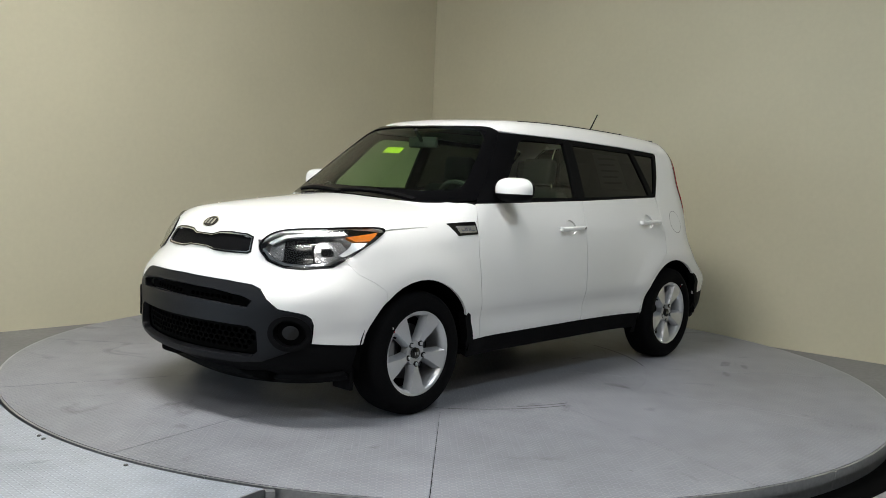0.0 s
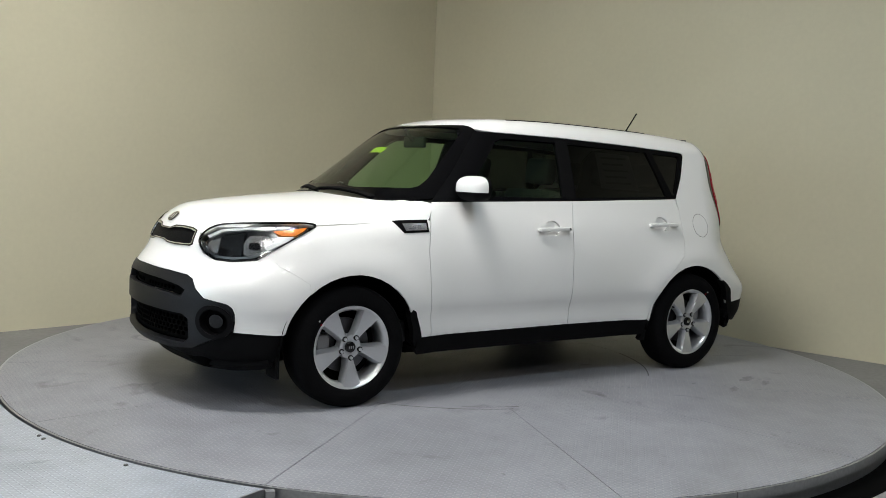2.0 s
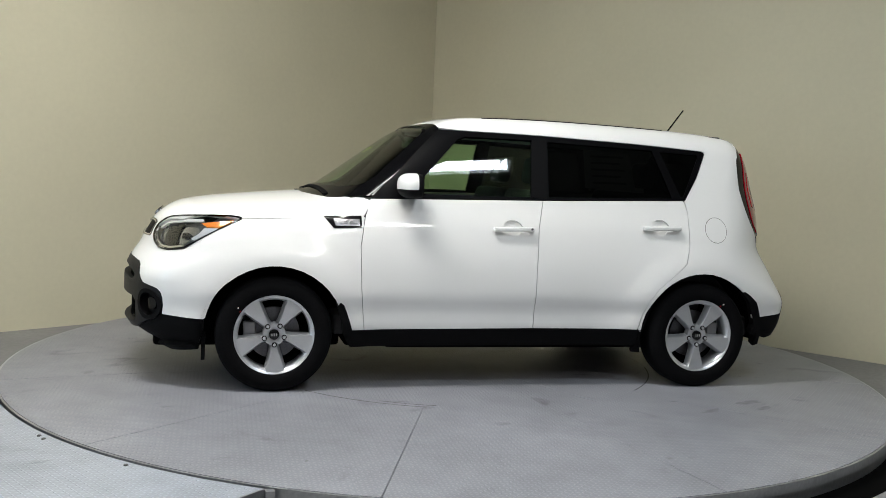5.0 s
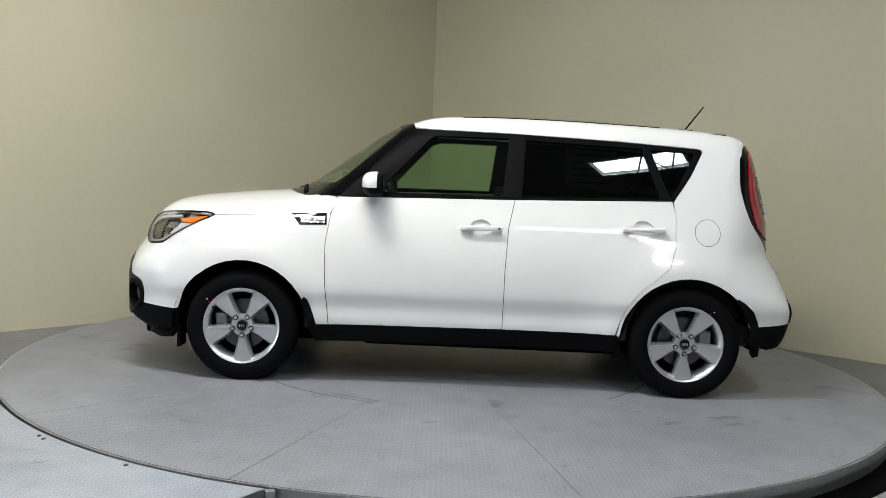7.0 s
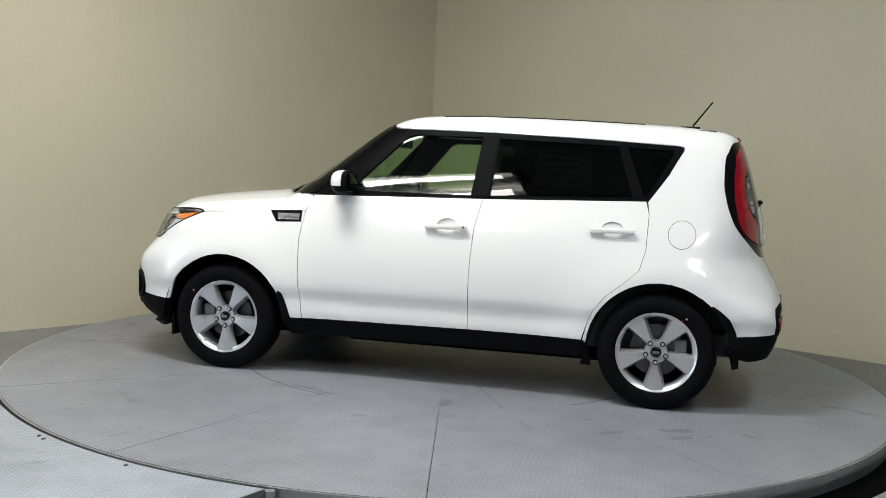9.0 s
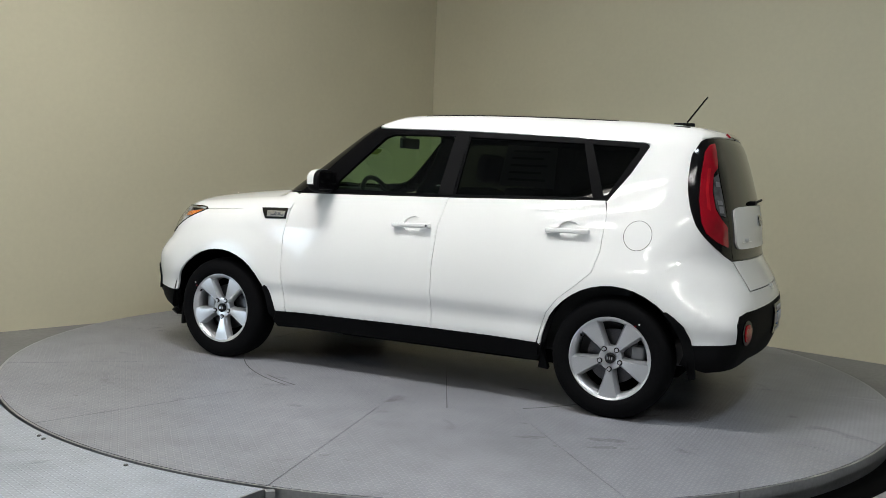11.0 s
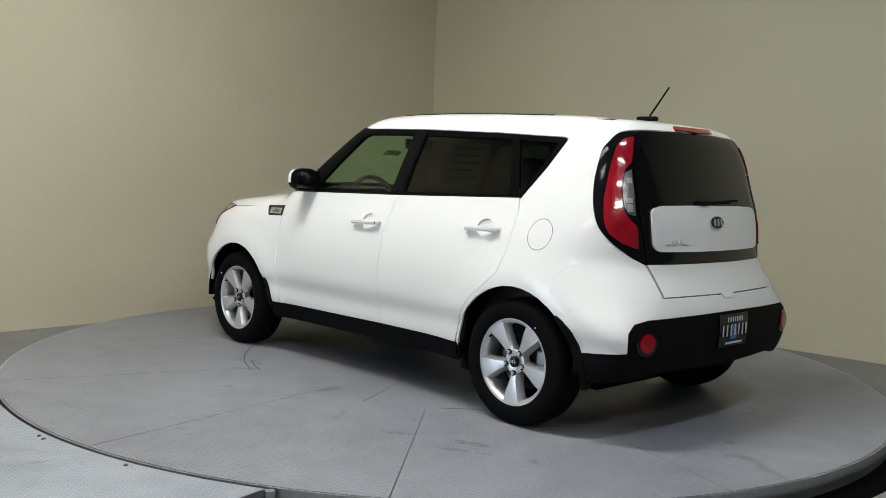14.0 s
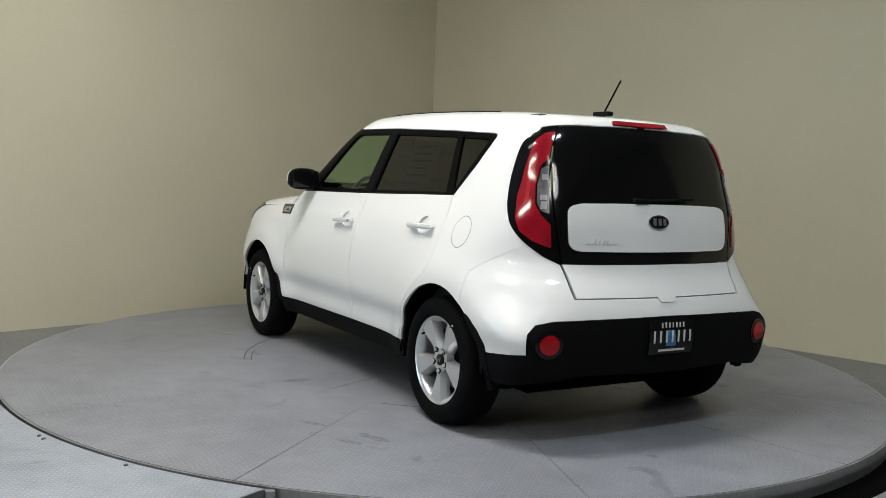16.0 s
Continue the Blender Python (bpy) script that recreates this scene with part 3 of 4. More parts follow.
    panel("rear_arch_edge", [arc(-1.285, 134, 176, .386, 6) + [(-1.690, .25), (-1.724, .262), (-1.718, .38), (-1.695, .465), (-1.66, .53), (-1.61, .573), (-1.57, .597)]], "side", TRIM, car, "black plastic mudflap", s, off=0.004, depth=0.05)
    # head lamp
    lamp = panel("headlamp", [LAMP], "nose", CLEAR, car, "clear headlamp with chrome bowl and amber corner", s, off=0.004, step=0.03, depth=0)
    panel("housing", [LAMP], "nose", LAMPGREY, lamp, "grey lamp housing", s, off=-0.05, step=0.03, depth=0)
    panel("lamp_rim", [grown(LAMP, 1.010), grown(LAMP, .982)],
          "nose", GLOSS, lamp, "gloss black lamp edge", s, off=0.006, step=0.02, depth=0.012)
    panel("chrome_edge", [[(37.3, .843), (40.9, .797), (47.2, .770), (54.4, .768), (62.5, .783), (67.6, .821), (66.4, .826), (61.8, .793), (54.4, .779), (47.6, .781), (42, .804), (38.6, .845)]], "nose", CHROME, lamp, "thin chrome lower edge", s, off=-0.004, step=0.02, depth=0.01)
    panel("chrome_strip", [[(39.6, .874), (46, .912), (58, .931), (68.6, .941), (69.6, .930), (67, .924), (58, .918), (47, .900), (41.2, .864)]], "nose", LAMPSILVER, lamp, "bright chrome brow", s, off=-0.006, step=0.02, depth=0.01)
    panel("bezel", [[(46.5, .790), (46.2, .892), (51, .904), (57.5, .912), (56.4, .86), (56.8, .792), (51, .780)]], "nose", GLOSS, lamp, "black inner bezel", s, off=-0.022, step=0.02, depth=0.02)
    panel("reflector", [[(57.2, .80), (56.8, .86), (59, .902), (66.5, .904), (68.4, .866), (65, .824), (61, .792)]], "nose", REFLECT, lamp, "chrome reflector bowl", s, off=-0.030, step=0.02, depth=0.02, soft=0.03)
    panel("bulb_hood", [[(59.5, .832), (59.5, .862), (63, .866), (64, .848), (63, .832)]], "nose", GLOSS, lamp, "", s, off=-0.018, step=0.015, depth=0.012, soft=0.01)
    panel("inner_reflector", [[(39.3, .822), (40.3, .862), (43.5, .885), (46, .888), (45.6, .792), (42.5, .80)]], "nose", REFLECT, lamp, "silver inner reflector", s, off=-0.028, step=0.02, depth=0.02, soft=0.02)
    panel("corner_trim", [[(70.2, .894), (76.0, .897), (72.8, .868), (66.8, .824), (65.4, .832), (68.8, .866)]], "nose", LAMPSILVER, lamp, "silver outer corner", s, off=-0.008, step=0.02, depth=0.01)
    panel("turn_signal", [[(68.5, .918), (73, .928), (81.5, .944), (79.5, .925), (76.6, .902), (71.5, .899)]], "nose", AMBER, lamp, "amber turn signal", s, off=-0.006, step=0.02, depth=0.02)
    # tail lamp
    tl = panel("tail_lamp", [smooth_run(REAR_RIM) + [(54.6, 1.0), (57.5, 1.15), (60, 1.3), (60.6, 1.4)]], "rump", GLOSS, car, "tall tail lamp, gloss black with red lens", s, off=0.002, step=0.025)
    panel("red_lens", [[(60.9, 1.462), (64.6, 1.452), (67.2, 1.415), (68.8, 1.30), (69.5, 1.16), (68.4, 1.05), (66.4, .995), (62, .953), (55.8, .922), (56.6, 1.03), (59.8, 1.068), (62.6, 1.12), (63.8, 1.21), (63.2, 1.30), (60.8, 1.335)]],
          "rump", RED, tl, "glossy red lens", s, off=0.008, step=0.02, depth=0.01, soft=0.022)
    panel("red_bar", [[(64.6, 1.33), (66.0, 1.33), (66.9, 1.22), (66.3, 1.12), (64.9, 1.11), (65.7, 1.22)]], "rump", REDDEEP, tl, "deep red light guide", s, off=0.011, step=0.02, depth=0.006)
    panel("clear_lens", [[(60.6, 1.305), (62.8, 1.285), (63.2, 1.21), (62.2, 1.13), (60.4, 1.092), (57.5, 1.08), (58.8, 1.19)]], "rump", LAMPGREY, tl, "clear reversing lamp", s, off=0.008, step=0.02, depth=0.01)
    for z0, z1, u0, u1 in ((1.100, 1.135, 58.6, 60.9), (1.142, 1.165, 59.0, 61.6), (1.235, 1.262, 60.0, 62.2)):
        panel("lamp_rib", [[(u0, z0), (u0 + .3, z1), (u1, z1), (u1 - .2, z0)]], "rump", GREYBADGE, tl, "pale reversing lamp rib", s, off=0.0095, step=0.02, depth=0.004)
    # lower rear reflector
    panel("rear_reflector", [[(51.4 + 2.45 * math.cos(a), .501 + .045 * math.sin(a)) for a in np.linspace(0, 2 * math.pi, 20, endpoint=False)]], "rump", REFLEX, car, "round red reflector", s, off=0.010, step=0.015, depth=0.02)
    panel("reflector_bezel", [[(51.4 + 3.5 * math.cos(a), .501 + .064 * math.sin(a)) for a in np.linspace(0, 2 * math.pi, 24, endpoint=False)],
                              [(51.4 + 2.55 * math.cos(a), .501 + .0465 * math.sin(a)) for a in np.linspace(0, 2 * math.pi, 20, endpoint=False)]], "rump", GLOSS, car, "", s, off=0.006, step=0.015, depth=0.01)
    # fog lamp in its bezel; the wide black ring and cover paint in the recess's shade
    ring = lambda r: [(50 + r / .0125 * math.cos(a), .458 + r * math.sin(a)) for a in np.linspace(0, 2 * math.pi, 24, endpoint=False)]
    panel("fog_bezel", [ring(.086), ring(.064)], "nose", TRIM, car, "fog lamp bezel, black for the shade in its recess", s, off=0.008, step=0.02, depth=0.07)
    panel("fog_cover", [ring(.064)], "nose", TRIM, car, "recessed fog lamp cover, black for the shade there", s, off=-0.04, step=0.02, depth=0.01)
    panel("fog_lamp", [ring(.034)], "nose", GLOSS, car, "small dark fog lamp", s, off=-0.02, step=0.012, depth=0.02)
    # badge by the front door
    vent = panel("side_badge", [[(1.028, .977), (.818, .987), (.816, .921), (.972, .914)]], "side", GLOSS, car, "gloss black side badge with silver plate", s, off=0.004, step=0.02, depth=0.008)
    panel("badge_plate", [[(.975, .962), (.829, .966), (.828, .930), (.962, .926)]], "side", SILVER, vent, "silver badge plate", s, off=0.007, step=0.02, depth=0.004)
    for x0, x1, z0, z1 in ((.936, .902, .938, .942), (.908, .903, .940, .957), (.897, .892, .938, .955), (.880, .875, .938, .955), (.870, .865, .938, .955), (.868, .850, .938, .942), (.852, .836, .938, .942)):
        panel("badge_bar", [[(x0, z1), (x1, z1), (x1 + .003, z0), (x0 + .003, z0)]], "side", INK, vent, "", s, off=0.009, step=0.02, depth=0.003)
    # fuel flap on one flank, shut
    if s == 1:
        flap = [(-1.384 + .072 * math.cos(a), .967 + .075 * math.sin(a)) for a in np.linspace(0, 2 * math.pi, 40, endpoint=False)]
        ringo = [(-1.384 + .0745 * math.cos(a), .967 + .0775 * math.sin(a)) for a in np.linspace(0, 2 * math.pi, 40, endpoint=False)]
        panel("fuel_flap", [flap], "side", PAINT, car, "round white fuel flap", s, off=0.0015, depth=0.004)
        panel("fuel_flap_gap", [ringo, flap], "side", TRIM, car, "", s, off=0.0012, depth=0)
    for xc, zc, parent in ((-.072, .940, door), (-1.010, .970, back)):
        panel("handle_cup", [cup(xc, zc)], "side", PAINT, parent, "white hand recess", s, off=-0.0135, step=0.02, depth=0)
        bm = boxed(-.124, -.012, -.013, .124, .012, .013, .009)
        h = part("door_handle", bm, PAINT, parent, "white bar handle")
        y = float(land(np.array([[xc, 1.25 * s, zc]]), np.array([[0, -s, 0]]))[0][0, 1])
        h.matrix_basis = pose(xc, y + s * 0.026, zc, 0, 1.6, -1.2 * s)
        for dx in (-.10, .10):
            part("handle_mount", boxed(dx - .014, -.03 if s > 0 else 0, -.010, dx + .014, 0 if s > 0 else .03, .010, .003), PAINT, h)
        if parent is door and s == 1:
            part("keyhole", rod(bmesh.new(), (-.105, .010, 0), (-.105, .0135, 0), .007), STEEL, h, "small steel keyhole")

def across(half):
    """An outline over the car's middle, from its one half."""
    return half + [(x, -y) for x, y in reversed(half) if abs(y) > 1e-6]


panel("hood", [across([(1.985, 0), (1.978, .15), (1.958, .30), (1.931, .410), (1.876, .465), (1.793, .608), (1.608, .742), (1.494, .779), (1.2, .793), (1.02, .803), (.90, .812), (.83, .813), (.800, .806), (.772, .782), (.760, .768),
                       (.868, .708), (.925, .64), (.985, .55), (1.055, .40), (1.11, .25), (1.135, 0)])], "top", PAINT, car, "glossy white hood", off=-0.001, step=0.04)
panel("roof", [across([(.446, 0), (.432, .2), (.376, .42), (.352, .49), (.335, .535), (.29, .555), (.2, .555), (-.3, .55), (-.95, .54), (-1.4, .53), (-1.66, .52), (-1.70, .3), (-1.71, 0)])], "top", PAINT, car, "white roof", off=-0.003, step=0.045)
for s in (1, -1):
    panel("roof_moulding", [[(.05, .475), (-1.15, .478), (-1.15, .462), (.05, .459)]], "top", TRIM, car, "thin black roof moulding", s, off=-0.0005, step=0.04, depth=0.003)
SCREEN = across([(1.137, 0), (1.112, .25), (1.058, .40), (.988, .55), (.928, .64), (.87, .702), (.775, .745), (.745, .750), (.60, .694), (.405, .59), (.335, .545), (.345, .49), (.365, .42), (.425, .2), (.44, 0)])
SCREEN_IN = across([(1.01, 0), (.985, .28), (.915, .50), (.835, .635), (.79, .662), (.73, .657), (.56, .586), (.405, .510), (.398, .45), (.44, .2), (.458, 0)])
screen_frame = panel("windscreen_frame", [SCREEN, SCREEN_IN], "top", PILLAR, car, "black windscreen border and pillars", off=0.002, step=0.04)
panel("windscreen", [SCREEN_IN], "top", PANE, screen_frame, "green-tinted windscreen", off=-0.004, step=0.04, depth=0)
panel("permit_sticker", [[(.712, -.07), (.664, -.07), (.664, .08), (.712, .08)]], "top", YELLOW, screen_frame, "yellow paper sticker", off=-0.008, step=0.03, depth=0)

bumper = panel("front_bumper", [whole([(0, .930), (20, .932), (28, .928), (34.2, .905), (35.6, .85), (39.6, .786), (46.6, .757), (54.4, .755), (63.4, .771), (67.35, .806), (71.05, .745), (76.65, .703), (80.85, .66), (82.2, .645)]
                              + [(round_end(*q), q[1]) for q in arc(1.285, 52, 14, n=6)] + [(72.6, .402)] + NOSE_EDGE[::-1]), GRILLE], "nose", PAINT, car, "white upper front bumper", off=-0.0015, step=0.03)
UPPER_SLOT = whole([(0, .640), (20, .636), (33, .618), (37, .600), (35, .566), (20, .575), (0, .580)])
LOWER_SLOT = whole([(0, .478), (20, .478), (36, .476), (39, .455), (39.6, .36), (37, .330), (20, .322), (0, .320)])
CHIN = [(56.2, .420), (53.5, .390), (47, .352), (41, .310), (30, .288), (0, .276)]
lower = panel("lower_bumper", [whole([(0, .688), (25, .682), (36, .674), (39, .66), (41.6, .614), (45.8, .571), (52.4, .557), (54.6, .549), (56.1, .533), (56.8, .504), (56.8, .46)] + CHIN),
                               UPPER_SLOT, LOWER_SLOT, ring(.080), [(-u, v) for u, v in ring(.080)]], "nose", BUMPER, car, "charcoal plastic lower bumper with air intakes", depth=0.035)

# trim black instead of charcoal puts the shade below the chin into the colour
panel("bumper_skirt", [whole([(u, v - .004) for u, v in CHIN[::-1]] + [(56.6, .411), (72.8, .398), (72.4, .33), (70, .25), (55, .20), (40, .175), (20, .165), (0, .165)])], "nose", TRIM, car, "plastic bumper skirt, black for the shade under the chin", off=-0.012, depth=0.03)


def honeycomb(slot):
    """Hexagon holes that lie wholly inside a slot's outline."""
    out = []
    for j in range(16):
        for i in range(-24, 25):
            u, v = (i + .5 * (j % 2)) * 3.0, .31 + j * .0265
            cell = [(u + 1.28 * math.cos(radians(30 + 60 * k)), v + .0135 * math.sin(radians(30 + 60 * k))) for k in range(6)]
            if inside(np.array([(u + 2.2 * c, v + .022 * q) for c in (-1, 1) for q in (-1, 1)]), [slot]).all():
                out.append(cell)
    return out


for slot, nm in ((UPPER_SLOT, "upper_mesh"), (LOWER_SLOT, "lower_mesh")):
    panel("intake_back", [slot], "nose", DARK, lower, "dark intake opening", off=-0.085, depth=0)
    panel(nm, [slot] + honeycomb(slot), "nose", DARK, lower, "black honeycomb intake mesh", off=-0.045, step=0.05, depth=0.018)
grille = panel("grille", [GRILLE], "nose", TRIM, car, "narrow dark grille in a chrome frame", off=-0.010, depth=0)
inner = [(u * .982, .857 + (v - .857) * .88) for u, v in GRILLE]
panel("grille_frame", [GRILLE, inner], "nose", GLOSS, grille, "gloss black frame", off=0.003, step=0.02, depth=0.02)
inset = [(u * .968, .857 + (v - .857) * .78) for u, v in GRILLE]
panel("chrome_trim", [inner, inset], "nose", CHROME, grille, "thin chrome line", off=0.002, step=0.02, depth=0.008)
panel("nose_lip", [whole([(0, .20), (30, .205), (50, .225), (68, .262), (70, .235), (55, .20), (40, .175), (20, .158), (0, .152)])], "nose", TRIM, car, "black chin spoiler", off=0.012, depth=0.03)

panel("tailgate_glass", [whole([(0, 1.504), (30, 1.504), (52, 1.500), (60.0, 1.492), (59.8, 1.40), (59.2, 1.3), (56.8, 1.15), (54.2, 1.0), (51.8, .856), (37, .853), (0, .853)])], "rump", GLOSS, car, "gloss black tailgate glass", off=0.0, step=0.04)
panel("tailgate_panel", [whole([(0, 1.137), (30, 1.136), (47, 1.132), (50.5, 1.12), (51.4, 1.10), (50.0, .945), (48.5, .920), (46, .911), (30, .909), (0, .908)])], "rump", PAINT, car, "white tailgate panel with rounded corners", off=0.010, step=0.03, soft=0.03)
panel("tailgate_skirt", [whole([(0, .849), (37, .849), (51.6, .851), (48.5, .79), (44.9, .704), (0, .702)])], "rump", PAINT, car, "white lower tailgate")
panel("spoiler", [whole([(0, 1.54), (30, 1.538), (52, 1.533), (66, 1.515), (68, 1.485), (61, 1.497), (52, 1.505), (0, 1.509)])], "rump", PAINT, car, "white roof spoiler", off=0.002)
panel("rear_bumper", [whole([(0, .697), (45.6, .699), (49.2, .785), (52.3, .848), (57.9, .882), (64.5, .943), (70.8, .900)]
                            + [(81.6, .791), (85.6, .668)] + [(round_end(*q), q[1]) for q in arc(-1.285, 125, 163, n=6)] + [(72, .435)] + TAIL_EDGE[::-1])], "rump", PAINT, car, "white upper rear bumper", off=-0.0015, step=0.03)
rear_low = panel("rear_bumper_lower", [whole([(0, .613), (38.5, .608), (51, .603), (55.2, .588), (56.6, .55), (56.6, .452), (72, .432), (74, .33), (66, .30), (50, .325), (44, .345), (20, .34), (0, .335)])], "rump", TRIM, car, "black plastic lower rear bumper", depth=0.05)
panel("gate_latch", [whole([(0, .702), (6, .702), (4.4, .678), (0, .676)])], "rump", FIXTURE, car, "latch recess", off=0.004, depth=0.004)
panel("brake_light", [across([(-1.690, 0), (-1.684, .172), (-1.703, .176), (-1.711, 0)])], "top", RED, car, "high red brake light", off=0.012, step=0.03, depth=0.02)


def oval(name, how, uc, vc, ru, rv, parent_mat, off, label, bars):
    line = lambda k: [(uc + ru * k * math.cos(a), vc + rv * k * math.sin(a)) for a in np.linspace(0, 2 * math.pi, 32, endpoint=False)]
    b = panel(name, [line(1.0)], how, CHROME, car, label, off=off, step=0.02, depth=0.01)
    panel("badge_field", [line(.88)], how, GLOSS, b, "", off=off + .002, step=0.02, depth=0.002)
    for k in (-.52, -.05, .45):
        panel("badge_bar", [[(uc + ru * (k - .15), vc - rv * .5), (uc + ru * (k + .15), vc - rv * .5), (uc + ru * (k + .15), vc + rv * .5), (uc + ru * (k - .15), vc + rv * .5)]], how, SILVER, b, "", off=off + .004, step=0.02, depth=0.002)


oval("front_emblem", "nose", -1.0, .942, 6.2, .026, GLOSS, .006, "small oval chrome-edged emblem", 3)
oval("rear_emblem", "rump", 0, 1.052, 8.2, .033, GLOSS, .018, "oval chrome-edged emblem", 3)
for u0, u1, z0, z1 in ((44.0, 39.0, .944, .949), (40.0, 39.3, .946, .970), (38.0, 37.4, .944, .968), (35.8, 35.2, .944, .968), (34.0, 33.4, .944, .970), (33.6, 28.5, .944, .949)):
    panel("model_badge", [[(u0, z1), (u1, z1), (u1 + .4, z0), (u0 + .4, z0)]], "rump", SCRIPT, car, "", off=0.0145, step=0.02, depth=0.003)
plate = panel("licence_plate", [[(-13.2, .438), (13.2, .438), (13.2, .600), (-13.2, .600)]], "rump", GLOSS, car, "black plate with pale printed bars", off=0.012, step=0.03, depth=0.01)
panel("plate_picture", [[(-2.5, .475), (3.5, .475), (3, .55), (-1.5, .55)]], "rump", PLATE, plate, "blue printed picture", off=0.0145, step=0.02, depth=0.002, soft=0.02)
for i in range(7):
    u = 11.2 - i * 3.6
    panel("plate_bar", [[(u, .492), (u - 1.0, .492), (u - 1.0, .548), (u, .548)]], "rump", PAPER, plate, "", off=0.017, step=0.03, depth=0.002)
    panel("plate_bar", [[(u * .6, .562), (u * .6 - .7, .562), (u * .6 - .7, .585), (u * .6, .585)]], "rump", PAPER, plate, "", off=0.017, step=0.03, depth=0.002)
panel("plate_bar", [[(-8, .452), (8, .452), (8, .462), (-8, .462)]], "rump", PAPER, plate, "", off=0.017, step=0.03, depth=0.002)

# ---- wheels ----


def wheel():
    """A road wheel about its own hub, its outer face towards +y."""
    w = new("wheel")
    w.parent = car
    w.empty_display_size = 0.1
    tagged(w, "silver five-spoke alloy wheel with black tyre")
    part("tyre", lathe([(.212, -.09), (.225, -.1), (.27, -.105), (.300, -.097), (.316, -.08), (.3215, -.05), (.3225, 0), (.3215, .05), (.316, .08), (.300, .097), (.27, .105), (.232, .102), (.222, .094), (.212, .085)], 72), RUBBER, w, "black road tyre")
    part("rim", lathe([(.205, -.085), (.2, -.02), (.193, .03), (.194, .068), (.203, .084), (.213, .090), (.2185, .093), (.2225, .092), (.224, .085)], 72), ALLOY, w, "silver alloy rim")
    for i in range(5):
        bm = bmesh.new()
        rows = []
        for r, hw, top in ((.036, .021, .070), (.068, .0235, .077), (.095, .028, .081), (.125, .036, .084), (.155, .045, .087), (.185, .053, .088), (.211, .061, .088)):
            rows.append([bm.verts.new((x, y, -math.sqrt(max(r * r - x * x * .5, 0)))) for x, y in ((-hw - .005, top - .05), (-hw - .001, top - .022), (-hw + .009, top - .001), (0, top + .001), (hw - .009, top - .001), (hw + .001, top - .022), (hw + .005, top - .05))])
        for a, b in zip(rows, rows[1:]):
            for j in range(6):
                bm.faces.new((a[j], a[j + 1], b[j + 1], b[j]))
        bm.faces.new(rows[-1])
        bmesh.ops.recalc_face_normals(bm, faces=bm.faces)
        bmesh.ops.rotate(bm, verts=bm.verts, cent=(0, 0, 0), matrix=Matrix.Rotation(radians(72 * i), 3, "Y"))
        part("spoke", bm, ALLOY, w, crease=24)
    part("hub", lathe([(.001, .066), (.03, .066), (.046, .073), (.062, .070), (.066, .03)], 40), ALLOY, w)
    part("hub_cap", lathe([(.001, .084), (.022, .083), (.028, .079), (.029, .066)], 32), GLOSS, w, "black hub cap")
    bm = bmesh.new()
    for k in (-.012, 0, .012):
        box(bm, k - .003, .0835, -.008, k + .003, .0855, .008)
    part("hub_mark", bm, SILVER, w)
    for i in range(5):
        a = radians(72 * i - 90)
        part("lug_pocket", rod(bmesh.new(), (.057 * math.cos(a), .066, .057 * math.sin(a)), (.057 * math.cos(a), .0795, .057 * math.sin(a)), .0145, .0145, 16), GLOSS, w)
        part("lug_nut", rod(bmesh.new(), (.057 * math.cos(a), .066, .057 * math.sin(a)), (.057 * math.cos(a), .087, .057 * math.sin(a)), .0110, .009, 6), ALLOY, w, smooth=False)
    part("brake_disc", lathe([(.06, .0), (.145, .0), (.145, -.02), (.06, -.02)], 48), STEEL, w, "steel brake disc")
    part("wheel_back", lathe([(.001, -.045), (.2, -.045)], 40), DARK, w)
    bm = boxed(-.165, -.03, -.07, -.095, .022, .07, .012)
    part("brake_caliper", bm, GREYBADGE, w, "grey brake caliper")
    part("valve", rod(bmesh.new(), (.165, .07, .11), (.158, .092, .105), .005), RUBBER, w)
    part("tyre_mark", boxed(-.155, .1015, .193, -.146, .1045, .201), PAPER, w, "small white paint dot", False)
    part("tyre_mark", boxed(-.135, .1015, .183, -.127, .1045, .190), RED, w, "small red paint dot", False)
    return w


w0 = wheel()
w0.matrix_basis = pose(1.285, .775, .3185, 0, 3, 0)
copy_thing(w0, pose(-1.285, .775, .3185, 0, 0, 0))
copy_thing(w0, pose(1.285, -.775, .3185, 0, 0, 180))
copy_thing(w0, pose(-1.285, -.775, .3185, 0, 30, 180))
# on the near front wheel the paint dots and the caliper sit ahead of the hub
for piece in w0.children:
    if piece.name.startswith("tyre_mark"):
        piece.matrix_basis = Matrix.Rotation(radians(87), 4, "Y")
    elif piece.name.startswith("brake_caliper"):
        piece.matrix_basis = Matrix.Rotation(radians(180), 4, "Y")

for s in (1, -1):
    for cx in (1.285, -1.285):
        bm = bmesh.new()
        n, rr = 28, .402
        rows = [[bm.verts.new((cx + rr * math.cos(a), y * s, .315 + rr * math.sin(a))) for a in (radians(-4 + 188 * i / n) for i in range(n + 1))] for y in (.86, .50)]
        for i in range(n):
            bm.faces.new((rows[0][i], rows[0][i + 1], rows[1][i + 1], rows[1][i]))
        bm.faces.new(rows[1])
        part("wheel_well", bm, DARK, car, "dark wheel well")
part("underbody", boxed(-1.62, -.70, .225, .88, .70, .33, .03), DARK, car, "dark underbody")
# plain block for exhaust and the like, added to deepen the shade underneath
part("underfloor_block", boxed(-1.55, -.50, .175, .60, .50, .24, .02), DARK, car, "dark block for the low underfloor parts, added to deepen the shade")
for s in (1, -1):
    part("air_deflector", boxed(1.655, s * .66, .165, 1.675, s * .79, .30, .004), TRIM, car, "black flap ahead of the wheel")
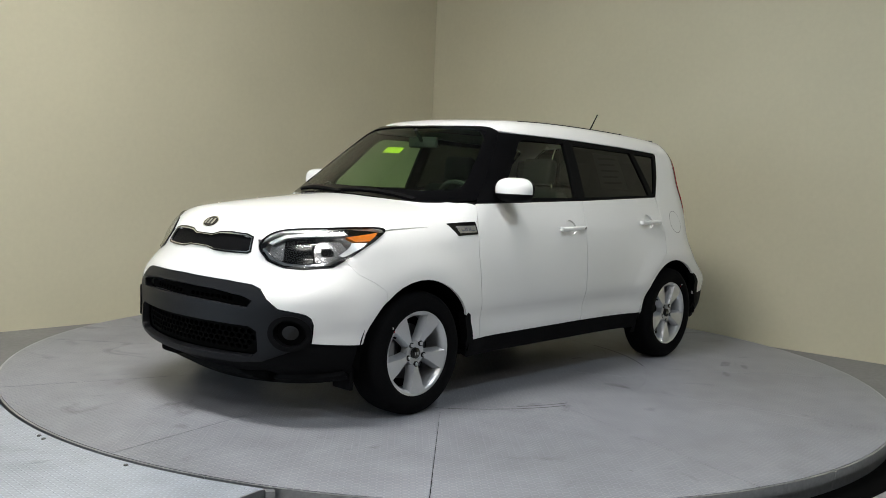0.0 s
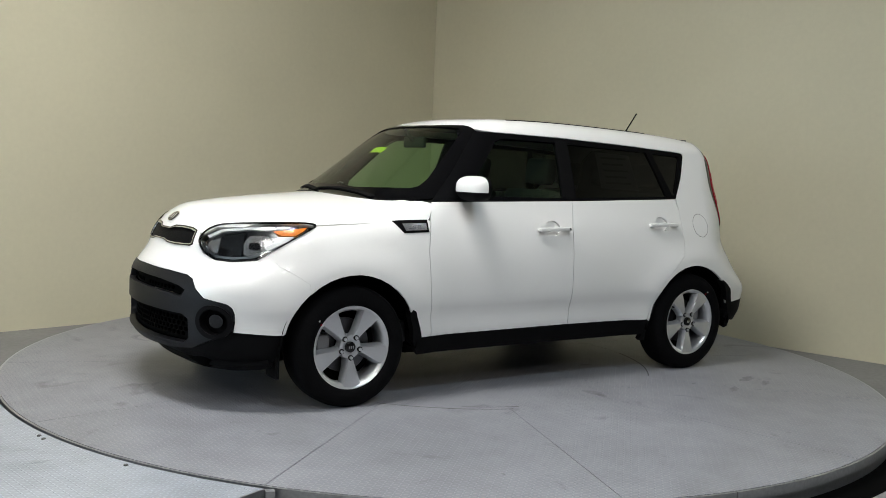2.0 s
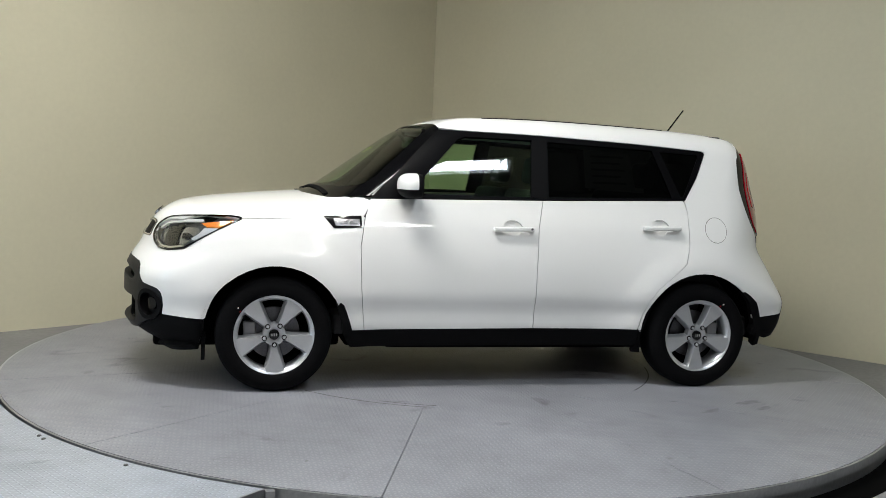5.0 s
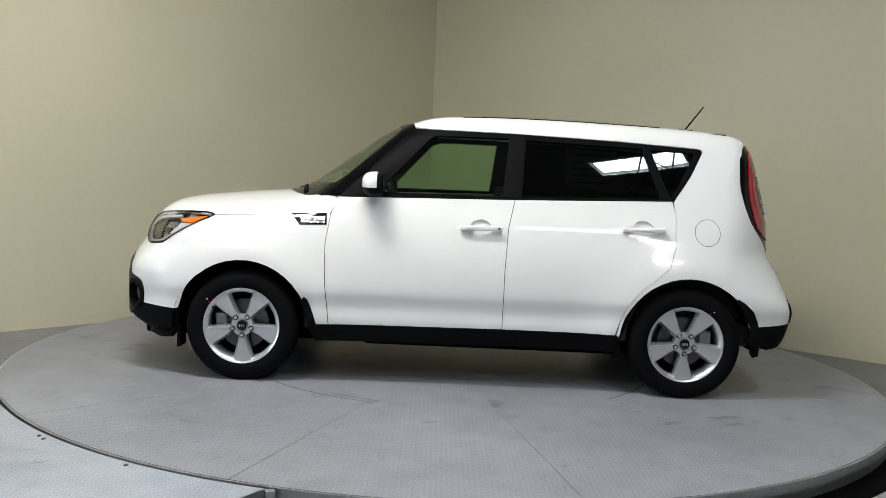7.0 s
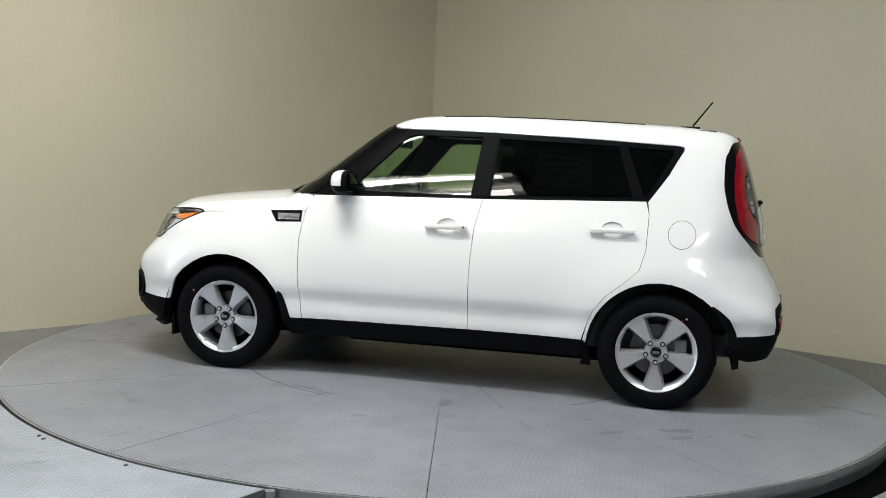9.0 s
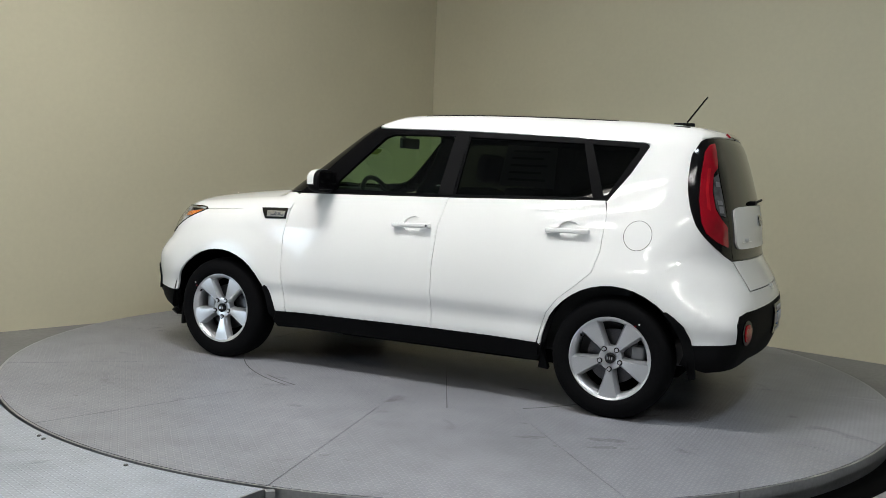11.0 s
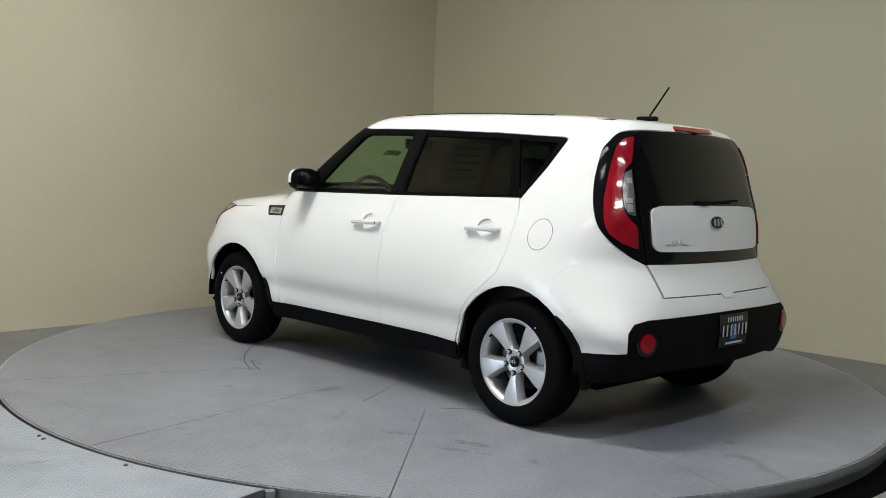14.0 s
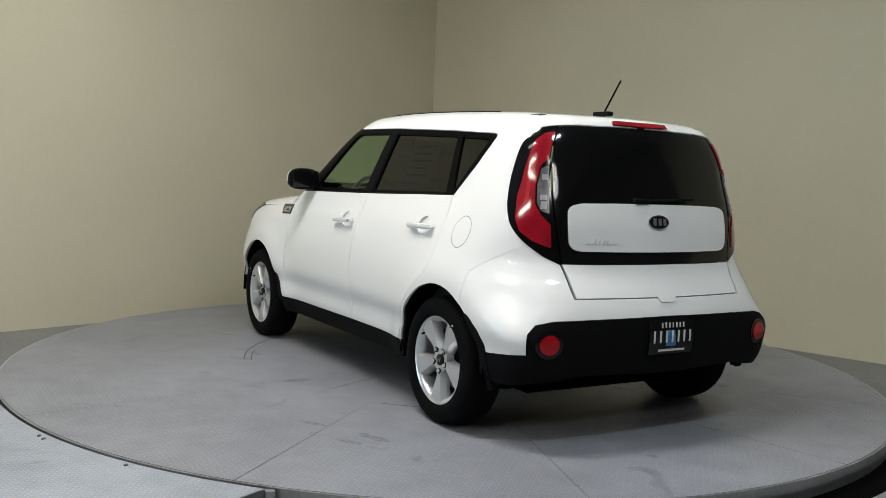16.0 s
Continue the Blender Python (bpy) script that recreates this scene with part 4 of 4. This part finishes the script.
part("front_subframe", boxed(.88, -.50, .19, 1.95, .50, .33, .03), DARK, car)

# ---- cabin ----
part("cabin_floor", boxed(-1.7, -.74, .30, .95, .74, .42, .02), CABIN, car, "dark cabin floor")
for s in (1, -1):
    part("door_lining", boxed(-1.35, s * .735, .40, .80, s * .70, 1.08, .02), CABIN, car, "dark door lining")
part("dashboard", boxed(.52, -.64, .70, .86, .64, 1.06, .06), CABIN, car, "black dashboard")
part("instrument_hood", boxed(.50, .18, 1.02, .72, .55, 1.13, .04), CABIN, car)
part("headliner", boxed(-1.55, -.50, 1.535, .22, .50, 1.555, .008), LINING, car, "grey headliner")
part("cargo_trim", boxed(-1.72, -.62, .42, -1.15, .62, .98, .05), CABIN, car, "dark cargo area trim")


def seat(x, y, wide, name):
    st = new(name)
    st.parent = car
    tagged(st, "charcoal fabric car seat with headrest")
    part("seat_cushion", boxed(x - .25, y - wide, .44, x + .27, y + wide, .62, .05), FABRIC, st)
    bm = boxed(-.07, -wide, 0, .07, wide, .62, .055)
    bmesh.ops.transform(bm, verts=bm.verts, matrix=pose(x - .25, y, .56, 0, -14, 0))
    part("seat_back", bm, FABRIC, st)
    n = 1 if wide < .4 else 3
    for i in range(n):
        yy = y + (i - (n - 1) / 2) * .42
        bm = boxed(-.045, -.12, 0, .045, .12, .17, .04)
        bmesh.ops.transform(bm, verts=bm.verts, matrix=pose(x - .43, yy, 1.20, 0, -8, 0))
        part("headrest", bm, FABRIC, st)


seat(.10, .36, .25, "front_seat")
seat(.10, -.36, .25, "front_seat")
seat(-.82, 0, .62, "rear_seat")
bm = bmesh.new()
N = 40
for i in range(N):
    a, b = 2 * math.pi * i / N, 2 * math.pi * (i + 1) / N
    rod(bm, (0, .185 * math.cos(a), .185 * math.sin(a)), (0, .185 * math.cos(b), .185 * math.sin(b)), .015, None, 8)
for a in (0, math.pi, -math.pi / 2):
    rod(bm, (0, 0, 0), (0, .18 * math.cos(a), .18 * math.sin(a)), .018, None, 8)
box(bm, -.03, -.06, -.05, .03, .06, .05, .02)
sw = part("steering_wheel", bm, CABIN, car, "black steering wheel")
sw.matrix_basis = pose(.42, .36, 1.03, 0, 25, 0)
part("rear_view_mirror", boxed(.40, -.12, 1.40, .43, .12, 1.47, .012), CABIN, car, "black rear-view mirror")
part("mirror_stalk", rod(bmesh.new(), (.43, 0, 1.44), (.49, 0, 1.51), .012), CABIN, car)
ws = panel("window_paper", [[(-.56, 1.43), (-.86, 1.42), (-.88, 1.19), (-.55, 1.20)]], "side", PAPER, car, "paper sticker inside the dark rear window", off=-0.016, depth=0)
for i in range(5):
    z = 1.40 - i * .04
    panel("print_bar", [[(-.60, z), (-.82 + .03 * (i % 2), z), (-.82 + .03 * (i % 2), z - .012), (-.60, z - .012)]], "side", INK, ws, off=-0.014, depth=0)

# ---- outer mirrors, wipers, antenna ----
for s in (1, -1):
    om = new("outer_mirror")
    om.parent = car
    tagged(om, "white-capped outer mirror on black foot")
    om.matrix_basis = Matrix.Translation((.54, s * .862, 1.167))
    bm = bmesh.new()
    bmesh.ops.create_uvsphere(bm, u_segments=32, v_segments=20, radius=1)
    for v in bm.verts:
        c = v.co
        k = [math.copysign(abs(q) ** .74, q) for q in c]
        c.x, c.y, c.z = k[0] * .080, k[1] * .112, k[2] * .072
        c.x += -.014 * (c.y * s / .112)
        if c.x < -.04:
            c.x = -.04
    low = bm.copy()
    bmesh.ops.bisect_plane(bm, geom=bm.verts[:] + bm.edges[:] + bm.faces[:], plane_co=(0, 0, -.020), plane_no=(0, 0, -1), clear_outer=True)
    bmesh.ops.bisect_plane(bm, geom=bm.verts[:] + bm.edges[:] + bm.faces[:], plane_co=(-.012, 0, 0), plane_no=(-1, 0, 0), clear_outer=True)
    bmesh.ops.scale(low, vec=(.975, .975, .975), verts=low.verts)
    part("mirror_cap", bm, PAINT, om, "glossy white mirror cap")
    part("mirror_base", low, TRIM, om, "black mirror housing")
    # gloss black colour stands in for the dark car side reflected here
    part("mirror_glass", boxed(-.046, -.088, -.052, -.0405, .088, .054, .002), GLOSS, om, "mirror glass")
    part("mirror_foot", rod(bmesh.new(), (.0, -.05 * s, -.035), (.02, -.13 * s, -.055), .030, .036), TRIM, om, "black mirror foot")
for y0, y1 in ((.50, -.06), (-.02, -.56)):
    x0, x1 = 1.10 - .40 * y0 * y0, 1.065 - .40 * y1 * y1
    panel("wiper", [[(x0, y0), (x1, y1), (x1 - .014, y1), (x0 - .026, y0)]], "top", TRIM, car, "black wiper arm", off=0.010, step=0.04, depth=0.006)
bm = bmesh.new()
rod(bm, (-1.853, .10, 1.152), (-1.846, -.24, 1.168), .007)
part("rear_wiper", bm, TRIM, car, "black rear wiper")
part("wiper_hub", boxed(-1.862, .05, 1.14, -1.82, .14, 1.165, .010), TRIM, car)
bm = boxed(-.075, -.02, -.014, .045, .02, .010, .008)
ant = part("antenna_base", bm, TRIM, car, "black roof antenna foot")
ant.matrix_basis = pose(-1.40, 0, 1.592)
bm = bmesh.new()
rod(bm, (-1.43, 0, 1.605), (-1.54, 0, 1.755), .0055, .0045)
part("antenna_rod", bm, TRIM, car, "thin black antenna rod")

# ---- what turns ----
OFFSET = Matrix.Translation((-0.081, 0.023, 0.0))


def turned(t):
    """The table's angle in degrees: a slow, nearly even turn."""
    return 227.94 - 6.8964 * t + 0.03167 * t * t - 0.0010434 * t ** 3


def motions():
    steps = [0.5 * i for i in range(33)]
    walk(table, [(t, pose(0, 0, 0, 0, 0, turned(t))) for t in steps])
    walk(car, [(t, pose(0, 0, 0, 0, 0, turned(t)) @ OFFSET) for t in steps])


motions()
